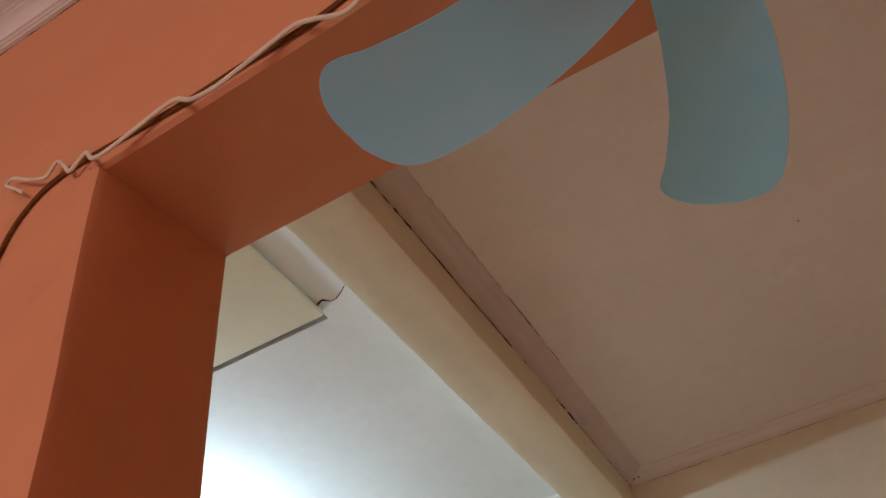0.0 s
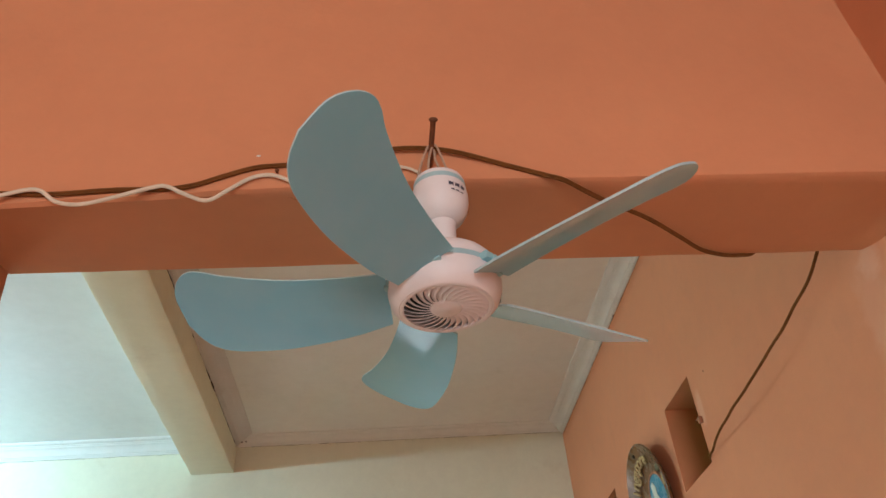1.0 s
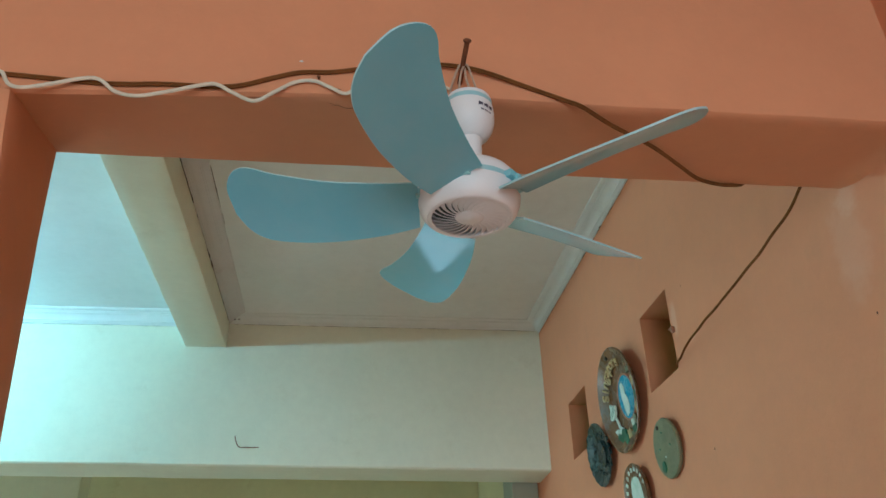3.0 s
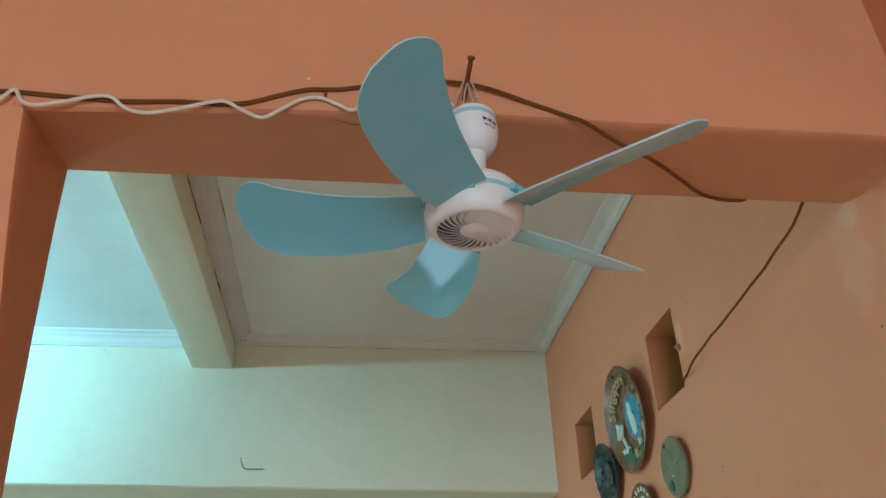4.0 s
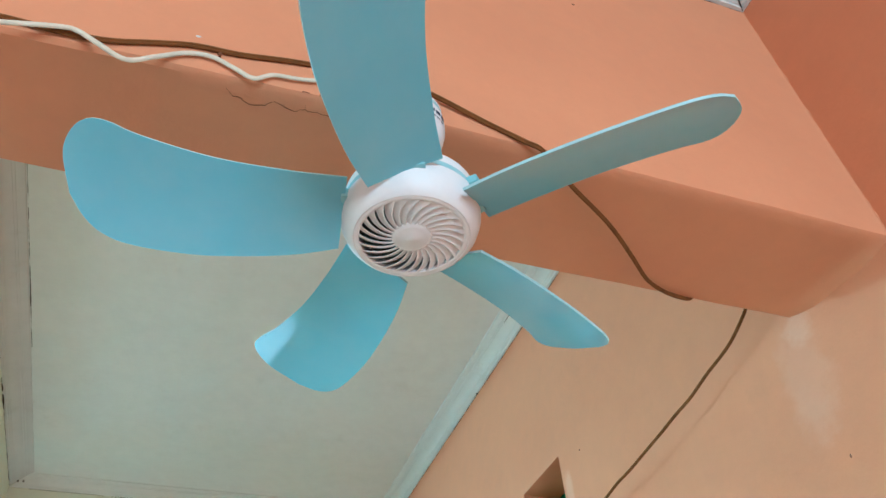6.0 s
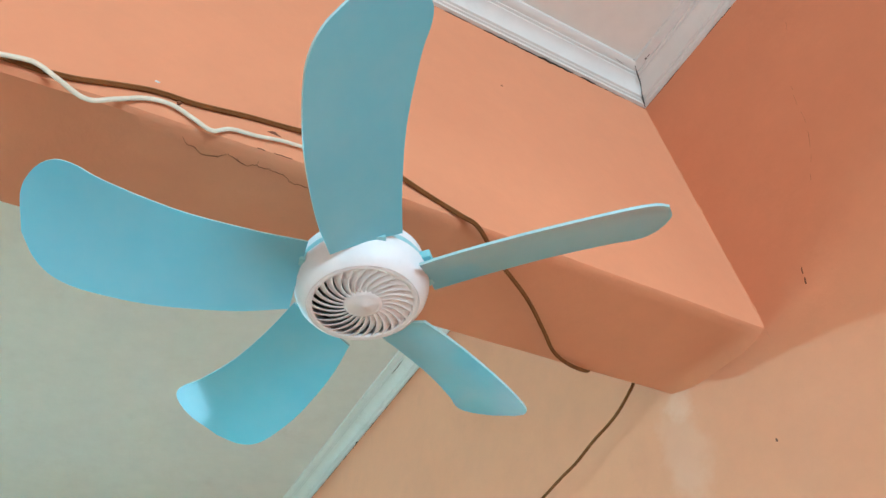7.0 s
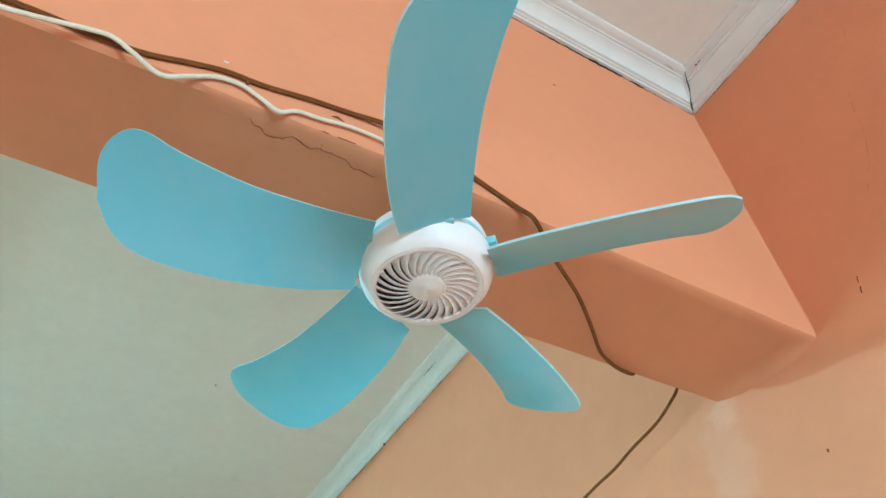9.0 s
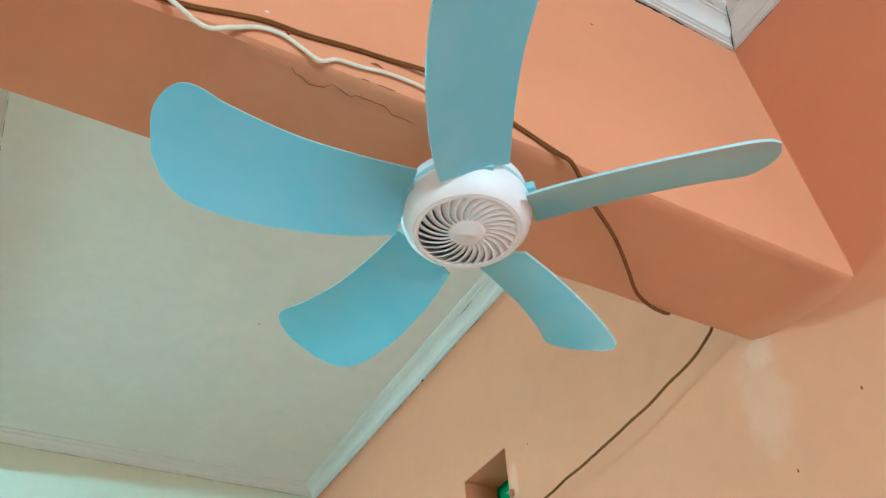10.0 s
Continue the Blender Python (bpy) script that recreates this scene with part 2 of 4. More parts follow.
def slab(outline, depth, bm=None):
    """An outline in the xy plane, thickened upwards."""
    bm = bm or bmesh.new()
    low = [bm.verts.new((x, y, 0)) for x, y in outline]
    high = [bm.verts.new((x, y, depth)) for x, y in outline]
    bm.faces.new(low[::-1])
    bm.faces.new(high)
    for i in range(len(low)):
        j = (i + 1) % len(low)
        bm.faces.new((low[i], low[j], high[j], high[i]))
    return bm


# ---- the plan ----
FACE, BACK = 0.0, 0.13          # the dividing beam, front and back
JAMB = -0.815                   # left side of the opening
SOFFIT = 2.10                   # underside of the beam at its back edge
FRONT_CEILING, BACK_CEILING = 2.497, 2.509
LINTEL = 1.445                  # face of the back room's far lintel
LEFT, FRONT_END, KITCHEN_END = -2.8, -3.0, 2.9


def front_soffit(x):
    """Height of the beam's front lower edge, which sags to the left."""
    return 2.0885 - 0.019 * max(0.0, (-x - 0.42) / 0.395) ** 1.2 + 0.0012 * noise.noise((x * 14, 0.3, 0)) + 0.0006 * noise.noise((x * 60, 2, 0))


# ---- large structure ----
setting("floor", boxed((LEFT - 0.2, FRONT_END - 0.2, -0.1), (0.2, KITCHEN_END + 0.2, 0)), FLOOR, "unseen floor, reddish beige to warm the bounced light", "floor", False)

# the dividing beam, plastered by hand
bm = bmesh.new()
cuts = [JAMB + (-0.03 - JAMB) * k / 60 for k in range(61)] + [-0.026, -0.022, -0.018, -0.014, -0.010, -0.006, -0.003, 0.0]
rows = []
for x in cuts:
    near = front_soffit(x)
    far = SOFFIT + 0.0008 * noise.noise((x * 18, 5, 1))
    prof = [(FACE, 2.66), (FACE, near + 0.10), (FACE, near + 0.006), (FACE + 0.0012, near + 0.002), (FACE + 0.005, near)]
    for k in range(1, 8):
        u = k / 8
        swell = 0.007 * max(0.0, (x + 0.024) / 0.024) ** 2.2 * min(1.0, 5 * u, 4 * (1 - u))
        prof.append((FACE + u * BACK, near + (far - near) * u - swell + 0.0008 * noise.noise((x * 9, u * 3, 4))))
    prof += [(BACK - 0.004, far), (BACK - 0.001, far + 0.001), (BACK, far + 0.005), (BACK, 2.66)]
    rows.append([bm.verts.new((x, y, z)) for y, z in prof])
for a, b in zip(rows, rows[1:]):
    for k in range(len(a) - 1):
        bm.faces.new((a[k], b[k], b[k + 1], a[k + 1]))
setting("beam", bm, ORANGE, "orange painted plaster beam over the opening", "beam")

def jamb_x(y, z):
    """The left side of the opening is out of plumb and slightly splayed."""
    u = y / BACK
    flare = 0.017 - 0.009 * min(1.0, max(0.0, (z - 1.88) / 0.15))
    return JAMB + flare * (1 - u) + (2.08 - max(z, 1.6)) * (0.11 - 0.05 * u) + 0.0012 * noise.noise((z * 16, 7, 2)) + 0.001 * noise.noise((z * 9, u, 3))


bm = bmesh.new()
heights = [0.0, 1.0, 1.5] + [1.5 + 0.57 * k / 16 for k in range(1, 17)]
cols = []
for z in heights:
    top = z == heights[-1]
    prof = [(LEFT, FACE), (jamb_x(0, z) - 0.008, FACE), (jamb_x(0, z) - 0.002, FACE + 0.0015)]
    prof += [(jamb_x(y, z), y) for y in (0.006, 0.035, 0.065, 0.095, BACK - 0.006)]
    prof += [(jamb_x(BACK, z) - 0.002, BACK - 0.0015), (jamb_x(BACK, z) - 0.008, BACK), (LEFT, BACK)]
    cols.append([bm.verts.new((x, y, 2.071 + 0.031 * y / BACK if top else z)) for x, y in prof])
for a, b in zip(cols, cols[1:]):
    for k in range(len(a) - 1):
        bm.faces.new((a[k], a[k + 1], b[k + 1], b[k]))
for y0, z0 in ((FACE, 2.071), (BACK, 2.102)):
    bm.faces.new([bm.verts.new((x, y0, z)) for x, z in ((LEFT, z0), (JAMB, z0), (JAMB, 2.66), (LEFT, 2.66))])
setting("wall_dividing", bm, ORANGE, "orange painted wall beside the opening", "wall")

# the right wall, with two air holes through it
VENTS = [(0.605, 0.730, 2.071, 2.212), (1.095, 1.235, 2.080, 2.212)]
WALL = 0.062
ys = sorted({FRONT_END, KITCHEN_END, *(v[0] for v in VENTS), *(v[1] for v in VENTS), BACK, LINTEL})
zs = sorted({0.0, 2.70, *(v[2] for v in VENTS), *(v[3] for v in VENTS)})
bm = bmesh.new()


def is_hole(y, z):
    return any(a < y < b and c < z < d for a, b, c, d in VENTS)


for i in range(len(ys) - 1):
    for j in range(len(zs) - 1):
        cy, cz = (ys[i] + ys[i + 1]) / 2, (zs[j] + zs[j + 1]) / 2
        if is_hole(cy, cz):
            continue
        for x in (0.0, WALL):
            bm.faces.new([bm.verts.new((x, y, z)) for y, z in ((ys[i], zs[j]), (ys[i + 1], zs[j]), (ys[i + 1], zs[j + 1]), (ys[i], zs[j + 1]))])
for a, b, c, d in VENTS:
    corner = [(a, c), (b, c), (b, d), (a, d)]
    for k in range(4):
        (y0, z0), (y1, z1) = corner[k], corner[(k + 1) % 4]
        bm.faces.new([bm.verts.new(q) for q in ((0, y0, z0), (0, y1, z1), (WALL, y1, z1), (WALL, y0, z0))])
bmesh.ops.remove_doubles(bm, verts=bm.verts, dist=1e-5)
setting("wall_right", bm, ORANGE_WALL, "orange painted wall with two square air holes", "wall", False)
# added board in place of the green outside, close enough for indoor light
setting("wall_board", boxed((WALL + 0.002, 0.5, 1.95), (WALL + 0.03, 1.35, 2.35)), GREEN, "green board standing for the green outside behind the air holes", "wall", False)

# the walls that close the rooms; front and left walls and all openings are assumed
bm = bmesh.new()
for lo, hi in (((-2.8, 0), (-1.19, 2.66)), ((-0.25, 0), (0, 2.66)), ((-1.19, 0), (-0.25, 0.90)), ((-1.19, 2.10), (-0.25, 2.66))):
    box(bm, (lo[0], FRONT_END - 0.13, lo[1]), (hi[0], FRONT_END, hi[1]))
setting("wall_front", bm, ORANGE, "unseen orange painted wall round an assumed front window", "wall", False)
bm = bmesh.new()
box(bm, (LEFT - 0.13, FRONT_END, 0), (LEFT, 1.78, 2.66))
box(bm, (LEFT - 0.13, 1.78, 0), (LEFT, 2.52, 1.0)), box(bm, (LEFT - 0.13, 1.78, 2.0), (LEFT, 2.52, 2.66))
box(bm, (LEFT - 0.13, 2.52, 0), (LEFT, KITCHEN_END, 2.66))
setting("wall_left", bm, CREAM, "unseen cream painted wall with an assumed window opening", "wall", False)
bm = bmesh.new()
for x0, x1, z0, z1 in ((LEFT, -1.6, 0, 2.66), (-1.0, 0, 0, 2.66), (-1.6, -1.0, 0.88, 2.66), (-1.6, -1.0, 0, 0.45)):
    box(bm, (x0, KITCHEN_END - 0.4, z0), (x1, KITCHEN_END - 0.27, z1))
setting("wall_kitchen", bm, YELLOW, "stained yellow painted kitchen wall with an added, unseen low opening", "wall", False)

setting("wall_kitchen_right", boxed((-0.014, LINTEL + 0.275, 0), (-0.003, KITCHEN_END - 0.403, 2.54)), YELLOW, "stained yellow painted kitchen side wall", "wall", False)

# ceilings
bm = boxed((LEFT, FRONT_END, FRONT_CEILING), (0, FACE, FRONT_CEILING + 0.02))
setting("ceiling_front", bm, PANEL_NEAR, "off-white board ceiling of the front room", "ceiling", False)
CB0, CB1, CBZ = -0.955, -0.848, 2.425
setting("ceiling_back", boxed((CB1, BACK, BACK_CEILING), (0, LINTEL, BACK_CEILING + 0.02)), PANEL, "greyish board ceiling between the beams", "ceiling", False)
bm = bmesh.new()
box(bm, (LEFT, 0.616, 2.517), (CB0, LINTEL, 2.537))
box(bm, (-1.076, BACK, 2.517), (CB0, 0.616, 2.537))
setting("ceiling_left", bm, WHITE_CEILING, "white painted ceiling lit by the lamp", "ceiling", False)
bm = bmesh.new()
box(bm, (LEFT, BACK + 0.001, 2.5075), (-1.071, 0.598, 2.5162), 0.003)
hatch = tagged(new("ceiling_hatch", finish(bm, "ceiling_hatch", CREAM)), "loose cream ceiling board beside an open gap", "hatch", kind="structure")
# added dark sheet: the shade above the gap is its colour
setting("ceiling_void", boxed((LEFT, BACK, 2.60), (CB0, LINTEL, 2.62)), VOID, "dark sheet standing for the shaded roof space above the boards", "roof space", False)
setting("ceiling_kitchen", boxed((LEFT, LINTEL + 0.14, 2.55), (0, KITCHEN_END - 0.4, 2.57)), CREAM, "cream kitchen ceiling", "ceiling", False)

# cream beam along the back room, its arrises chipped
bm = bmesh.new()
rows = []
for k in range(61):
    y = BACK + (LINTEL - BACK) * k / 60
    a = 0.0022 * noise.noise((y * 17, 1, 0)) + 0.0012 * noise.noise((y * 55, 4, 0))
    b = 0.0014 * noise.noise((y * 15, 8, 0))
    prof = [(CB0, 2.54), (CB0 + a, CBZ + 0.006), (CB0 + 0.002 + a, CBZ + 0.001), (CB0 + 0.008, CBZ)]
    prof += [(CB0 + 0.107 * u, CBZ + 0.0012 * noise.noise((y * 7, u * 3, 6))) for u in (0.3, 0.5, 0.7)]
    prof += [(CB1 - 0.007, CBZ), (CB1 - 0.0015 + b, CBZ + 0.001), (CB1 + b, CBZ + 0.005), (CB1, 2.54)]
    rows.append([bm.verts.new((x, y, z)) for x, z in prof])
for a, b in zip(rows, rows[1:]):
    for k in range(len(a) - 1):
        bm.faces.new((a[k], a[k + 1], b[k + 1], b[k]))
setting("beam_cream", bm, CREAM, "cream painted concrete beam with chipped edges", "beam")

# the far lintel and what stands behind it
bm = bmesh.new()
rows = []
for k in range(41):
    x = LEFT + (0 - LEFT) * k / 40
    z0 = 2.105 - 0.0125 * x + 0.0015 * noise.noise((x * 6, 3, 3))
    prof = [(LINTEL, 2.66), (LINTEL, z0 + 0.02), (LINTEL + 0.001, z0 + 0.004), (LINTEL + 0.005, z0), (LINTEL + 0.13, z0 - 0.002), (LINTEL + 0.14, z0 + 0.004), (LINTEL + 0.14, 2.66)]
    rows.append([bm.verts.new((x, y, z)) for y, z in prof])
for a, b in zip(rows, rows[1:]):
    for k in range(len(a) - 1):
        bm.faces.new((a[k], b[k], b[k + 1], a[k + 1]))
setting("lintel", bm, CREAM, "wide cream painted lintel of the back room", "lintel")
setting("pillar_kitchen", boxed((-0.075, LINTEL + 0.15, 0), (-0.002, LINTEL + 0.27, 2.5), 0.004), GREYGREEN, "grey-green painted pillar behind the lintel", "pillar", False)
setting("wall_stub", boxed((-1.9, 2.05, 0), (-1.34, 2.15, 2.5), 0.004), CREAM, "cream painted wall end in the kitchen", "wall", False)


# crown mouldings
def moulding(name, start, end, out, wall_z, top_z, reach, label, trim=(0, 0), mat=None):
    """A profiled strip between a wall (its lower edge at wall_z) and a ceiling (top_z); out points into the room. trim: mitres at its ends."""
    a, b, o = Vector((*start, 0)), Vector((*end, 0)), Vector((*out, 0))
    h = top_z - wall_z
    prof = [(0.0, 0.0), (0.11, 0.0), (0.125, 0.09), (0.19, 0.11), (0.195, 0.17), (0.27, 0.19), (0.29, 0.25), (0.34, 0.36), (0.42, 0.50), (0.53, 0.61), (0.63, 0.655), (0.635, 0.725), (0.715, 0.74), (0.72, 0.805), (0.80, 0.82), (0.96, 0.85), (0.99, 0.885), (1.0, 1.0)]
    bm = bmesh.new()
    rows = []
    d = (b - a).normalized()
    n = 24
    for k in range(n + 1):
        u = k / n
        row = []
        for r, z in prof:
            q = a.lerp(b, u) + o * (r * reach) + d * (r * reach * (trim[0] * (1 - u) - trim[1] * u))
            w = 0.0007 * noise.noise((q.x * 23, q.y * 23, r * 2))
            row.append(bm.verts.new((q.x, q.y, wall_z + h * z + w)))
        rows.append(row)
    for p, q in zip(rows, rows[1:]):
        for k in range(len(p) - 1):
            bm.faces.new((p[k], q[k], q[k + 1], p[k + 1]))
    ob = setting(name, bm, mat or TRIM, label, "moulding")
    return ob


white = "white painted wooden crown moulding with dark gaps"
moulding("moulding_front_beam", (0, FACE), (LEFT, FACE), (0, -1), 2.4655, FRONT_CEILING, 0.040, white, (1, 0))
moulding("moulding_front_right", (0, FACE), (0, FRONT_END), (-1, 0), 2.4655, FRONT_CEILING, 0.040, white, (1, 0))
moulding("moulding_back_right", (0, BACK), (0, LINTEL), (-1, 0), 2.485, BACK_CEILING, 0.041, "white painted crown moulding along the orange wall", (0, 1), TRIM_COOL_LIT)
moulding("moulding_back_lintel", (0, LINTEL), (CB1, LINTEL), (0, -1), 2.492, BACK_CEILING, 0.040, "greyish painted crown moulding above the lintel", (1, 1), PANEL)
moulding("moulding_back_beam", (CB1, LINTEL), (CB1, BACK), (1, 0), 2.494, BACK_CEILING, 0.046, "greyish painted moulding along the cream beam", (1, 0), BATTEN)
moulding("moulding_left_lintel", (CB0, LINTEL), (LEFT, LINTEL), (0, -1), 2.482, 2.517, 0.035, "white painted crown moulding under the lit ceiling", (0, 0), TRIM_COOL_LIT)
moulding("moulding_left_beam", (CB0, 0.616), (CB0, BACK), (-1, 0), 2.492, 2.517, 0.03, "short white moulding beside the loose board", (0, 0))


# dark open joints under the mouldings, broken and uneven
def joint(name, start, end, z, width, label, seed):
    rnd = random.Random(seed)
    a, b = Vector(start), Vector(end)
    length = (b - a).length
    bm = bmesh.new()
    s = 0.0
    while s < length:
        e = min(length, s + rnd.uniform(0.004, 0.035))
        w = width * rnd.uniform(0.2, 1.25) * (0.55 + 0.9 * abs(noise.noise((s * 6, seed, 0))))
        line = []
        for k in range(5):
            q = a.lerp(b, (s + (e - s) * k / 4) / length)
            line.append(Vector((q.x, q.y, z + rnd.uniform(-0.5, 0.5) * width)))
        tube(bm, line, lambda u: w * (0.35 + 0.65 * math.sin(math.pi * min(0.9, max(0.1, u)))), 6)
        s = e + (rnd.uniform(0.0, 0.02) if rnd.random() < 0.3 else -0.002)
        if e >= length:
            break
    return tagged(new(name, finish(bm, name, VOID)), label, "joint", kind="structure")


joint("joint_front_ragged", (-0.085, -0.0006, 0), (-0.235, -0.0006, 0), 2.4640, 0.0028, "ragged dark gap under the crown moulding", 33)
joint("joint_front_beam", (-0.001, 0, 0), (-1.2, 0, 0), 2.465, 0.0012, "dark open joint under the crown moulding", 3)
joint("joint_front_right", (0, -0.001, 0), (0, -0.8, 0), 2.465, 0.0011, "dark open joint under the crown moulding", 4)
joint("joint_back_right", (0, 0.2, 0), (0, 1.44, 0), 2.4845, 0.0010, "thin dark joint under the moulding", 5)
for k, (y0, y1, wide) in enumerate(((0.2, 0.84, 0.0021), (0.885, 0.90, 0.0016), (0.962, 0.972, 0.0018), (1.03, 1.145, 0.0026), (1.145, 1.235, 0.0006), (1.24, 1.325, 0.0017), (1.325, 1.44, 0.0008))):
    joint("joint_back_beam_%d" % (k + 1), (CB1 + 0.0006, y0, 0), (CB1 + 0.0006, y1, 0), 2.4930, wide, "dark gap between moulding and cream beam", 60 + k)
joint("joint_back_lintel", (-0.84, LINTEL, 0), (-0.01, LINTEL, 0), 2.4915, 0.0008, "thin dark joint above the lintel", 7)
joint("joint_board_edge", (CB1 + 0.0475, 0.2, 0), (CB1 + 0.0475, 0.95, 0), BACK_CEILING, 0.0008, "dark line where the ceiling board begins", 8)
joint("joint_left_lintel", (-0.97, LINTEL, 0), (-1.9, LINTEL, 0), 2.4815, 0.0006, "thin joint under the white moulding", 9)

# mitre crack in the front corner
bm = tube(bmesh.new(), glide([(-0.002, -0.002, 2.4647), (-0.012, -0.011, 2.4705), (-0.021, -0.022, 2.480), (-0.031, -0.030, 2.4868), (-0.041, -0.040, 2.4965)]), lambda u: 0.0003 + 0.0006 * abs(math.sin(7 * u + 0.4)), 6)
tagged(new("mitre_crack", finish(bm, "mitre_crack", VOID)), "dark crack in the moulding's mitre", "crack", kind="structure")

# hairline crack in the beam's underside
def under_beam(x, y):
    a = front_soffit(x)
    return Vector((x, y, a + (SOFFIT - a) * y / BACK + 0.0008 * noise.noise((x * 9, y / BACK * 3, 4)) * min(1.0, max(0.0, (y - 0.005) / 0.011)) - 0.0002))


def crack_line(bm, points, width, seed):
    """A thin dark thread that lies on the underside, wavering in way and width."""
    line = glide([(x - 0.0015, y + 0.0012, 0) for x, y in points], 5)
    rnd = random.Random(seed)
    line = [under_beam(q.x + rnd.uniform(-0.0005, 0.0005), max(0.0035, q.y + rnd.uniform(-0.0008, 0.0008))) for q in line]
    return tube(bm, line, lambda u: width * (0.45 + 0.75 * abs(noise.noise((u * 7, seed, 0.5))) + 0.35 * math.sin(math.pi * u)), 5)


bm = crack_line(bmesh.new(), [(-0.5586, 0.0044), (-0.5551, 0.0056), (-0.5465, 0.0152), (-0.5415, 0.0146), (-0.5381, 0.0185), (-0.5271, 0.0178), (-0.5197, 0.0122), (-0.5136, 0.0138), (-0.5071, 0.0165)], 0.00022, 21)
crack_line(bm, [(-0.5136, 0.0138), (-0.5071, 0.0165), (-0.4992, 0.0134), (-0.4969, 0.0138), (-0.4885, 0.0137), (-0.4779, 0.0151), (-0.4716, 0.0191), (-0.4625, 0.0196), (-0.4528, 0.0209)], 0.00024, 22)
crack_line(bm, [(-0.5248, 0.0040), (-0.5245, 0.0062), (-0.5217, 0.0123)], 0.00017, 23)
crack_line(bm, [(-0.5002, 0.0040), (-0.4999, 0.0064), (-0.4989, 0.0126)], 0.00015, 24)
tagged(new("plaster_crack", finish(bm, "plaster_crack", CRACK)), "hairline crack in the orange plaster", "crack", kind="structure")
rnd = random.Random(31)
bm = bmesh.new()
for x0, x1 in ((-0.5052, -0.5000), (-0.4935, -0.4800)):
    tube(bm, [Vector((x0 + (x1 - x0) * k / 6, 0.0008, front_soffit(x0 + (x1 - x0) * k / 6) + 0.0022 + rnd.uniform(-0.0003, 0.0003))) for k in range(7)], 0.0003, 5)
tagged(new("edge_crack", finish(bm, "edge_crack", CRACK)), "short dark crack along the beam's lower edge", "crack", kind="structure")
bm = slab([(-0.0050, -0.0008), (-0.0020, 0.0014), (0.0005, 0.0022), (0.0022, 0.0006), (0.0052, -0.0014), (0.0010, -0.0010)], 0.0006)
ob = tagged(new("plaster_scar", finish(bm, "plaster_scar", CRACK, False)), "dark chipped scar in the beam's plaster", "chip", "chips in the wall", "structure")
ob.matrix_basis = Matrix.Translation((-0.4945, 0.0002, 2.1094)) @ pose(0, 0, 0, 90, 0, 0)

# lumpy plaster where the beam's face meets the right wall
line = [Vector((0.0004 + 0.0010 * noise.noise((z * 40, 6, 1)), 0.0004 + 0.0008 * noise.noise((z * 33, 9, 4)), z)) for z in (2.078 + 0.39 * k / 90 for k in range(91))]
bm = tube(bmesh.new(), line, lambda u: 0.0009 + 0.0011 * abs(noise.noise((u * 26, 4, 7))), 8, 1.0, Vector((0, 1, 0)))
setting("plaster_corner", bm, ORANGE, "lumpy orange plaster in the corner of beam and wall", "plaster")

# thin crack down the front room's right wall
rnd = random.Random(32)
line = glide([(0.00015, -0.195, 2.385), (0.0001, -0.1887, 2.3658), (0.0001, -0.1588, 2.3069), (0.0001, -0.1496, 2.277), (0.0001, -0.1411, 2.2383), (0.0001, -0.125, 2.2025), (0.0001, -0.1105, 2.18)], 6)
bm = tube(bmesh.new(), [q + Vector((0, rnd.uniform(-0.0007, 0.0007), 0)) for q in line], lambda u: 0.0001 + 0.00022 * abs(noise.noise((u * 9, 2, 2))), 5)
tagged(new("wall_crack", finish(bm, "wall_crack", CRACK)), "thin crack in the orange wall", "crack", kind="structure")
bm = tube(bmesh.new(), [Vector((0, -0.0612, 2.1155)), Vector((0, -0.0598, 2.1118)), Vector((0, -0.0592, 2.1090))], 0.0005, 6)
tube(bm, [Vector((0, -0.0586, 2.1045)), Vector((0, -0.0572, 2.1010)), Vector((0, -0.0566, 2.0980))], 0.0007, 6)
tagged(new("wall_scratch", finish(bm, "wall_scratch", CRACK)), "two short dark scratches in the orange wall", "scratch", kind="structure")

# dirt on the mouldings and board
bm = tube(bmesh.new(), [Vector((-0.0262, 0.660, 2.5008)), Vector((-0.0258, 0.640, 2.5010)), Vector((-0.0266, 0.615, 2.5010))], lambda u: 0.0002 + 0.0006 * math.sin(math.pi * u), 6)
for p, q, w in (((-0.0316, -0.0488, 2.4910), (-0.0312, -0.0512, 2.4910), 0.0010), ((-0.0312, -0.0530, 2.4909), (-0.0311, -0.0570, 2.4909), 0.0005), ((-0.0526, -0.0305, 2.4908), (-0.0668, -0.0323, 2.4912), 0.00025), ((-0.0020, 0.856, 2.4849), (-0.0014, 0.861, 2.4848), 0.0014), ((-0.342, 0.846, 2.5090), (-0.344, 0.848, 2.5090), 0.0010), ((-0.833, 1.426, 2.4980), (-0.831, 1.428, 2.4982), 0.0020), ((-0.822, 1.427, 2.4995), (-0.821, 1.429, 2.4995), 0.0020)):
    tube(bm, [Vector(p), (Vector(p) + Vector(q)) / 2, Vector(q)], w, 6)
tagged(new("dirt_spots", finish(bm, "dirt_spots", VOID)), "dark dirt spots and nail heads in the mouldings", "dirt", kind="stuff")


# crack that runs on from the loose board's corner
line = glide([(-1.073, 0.580, 2.5168), (-1.058, 0.574, 2.5168), (-1.046, 0.584, 2.5168), (-1.030, 0.580, 2.5168), (-1.000, 0.560, 2.5168)], 6)
bm = tube(bmesh.new(), line, lambda u: 0.0004 + 0.0022 * (1 - u) * abs(math.sin(5 * u + 0.6)), 6)
tagged(new("ceiling_crack", finish(bm, "ceiling_crack", VOID)), "dark crack beside the loose ceiling board", "crack", kind="structure")


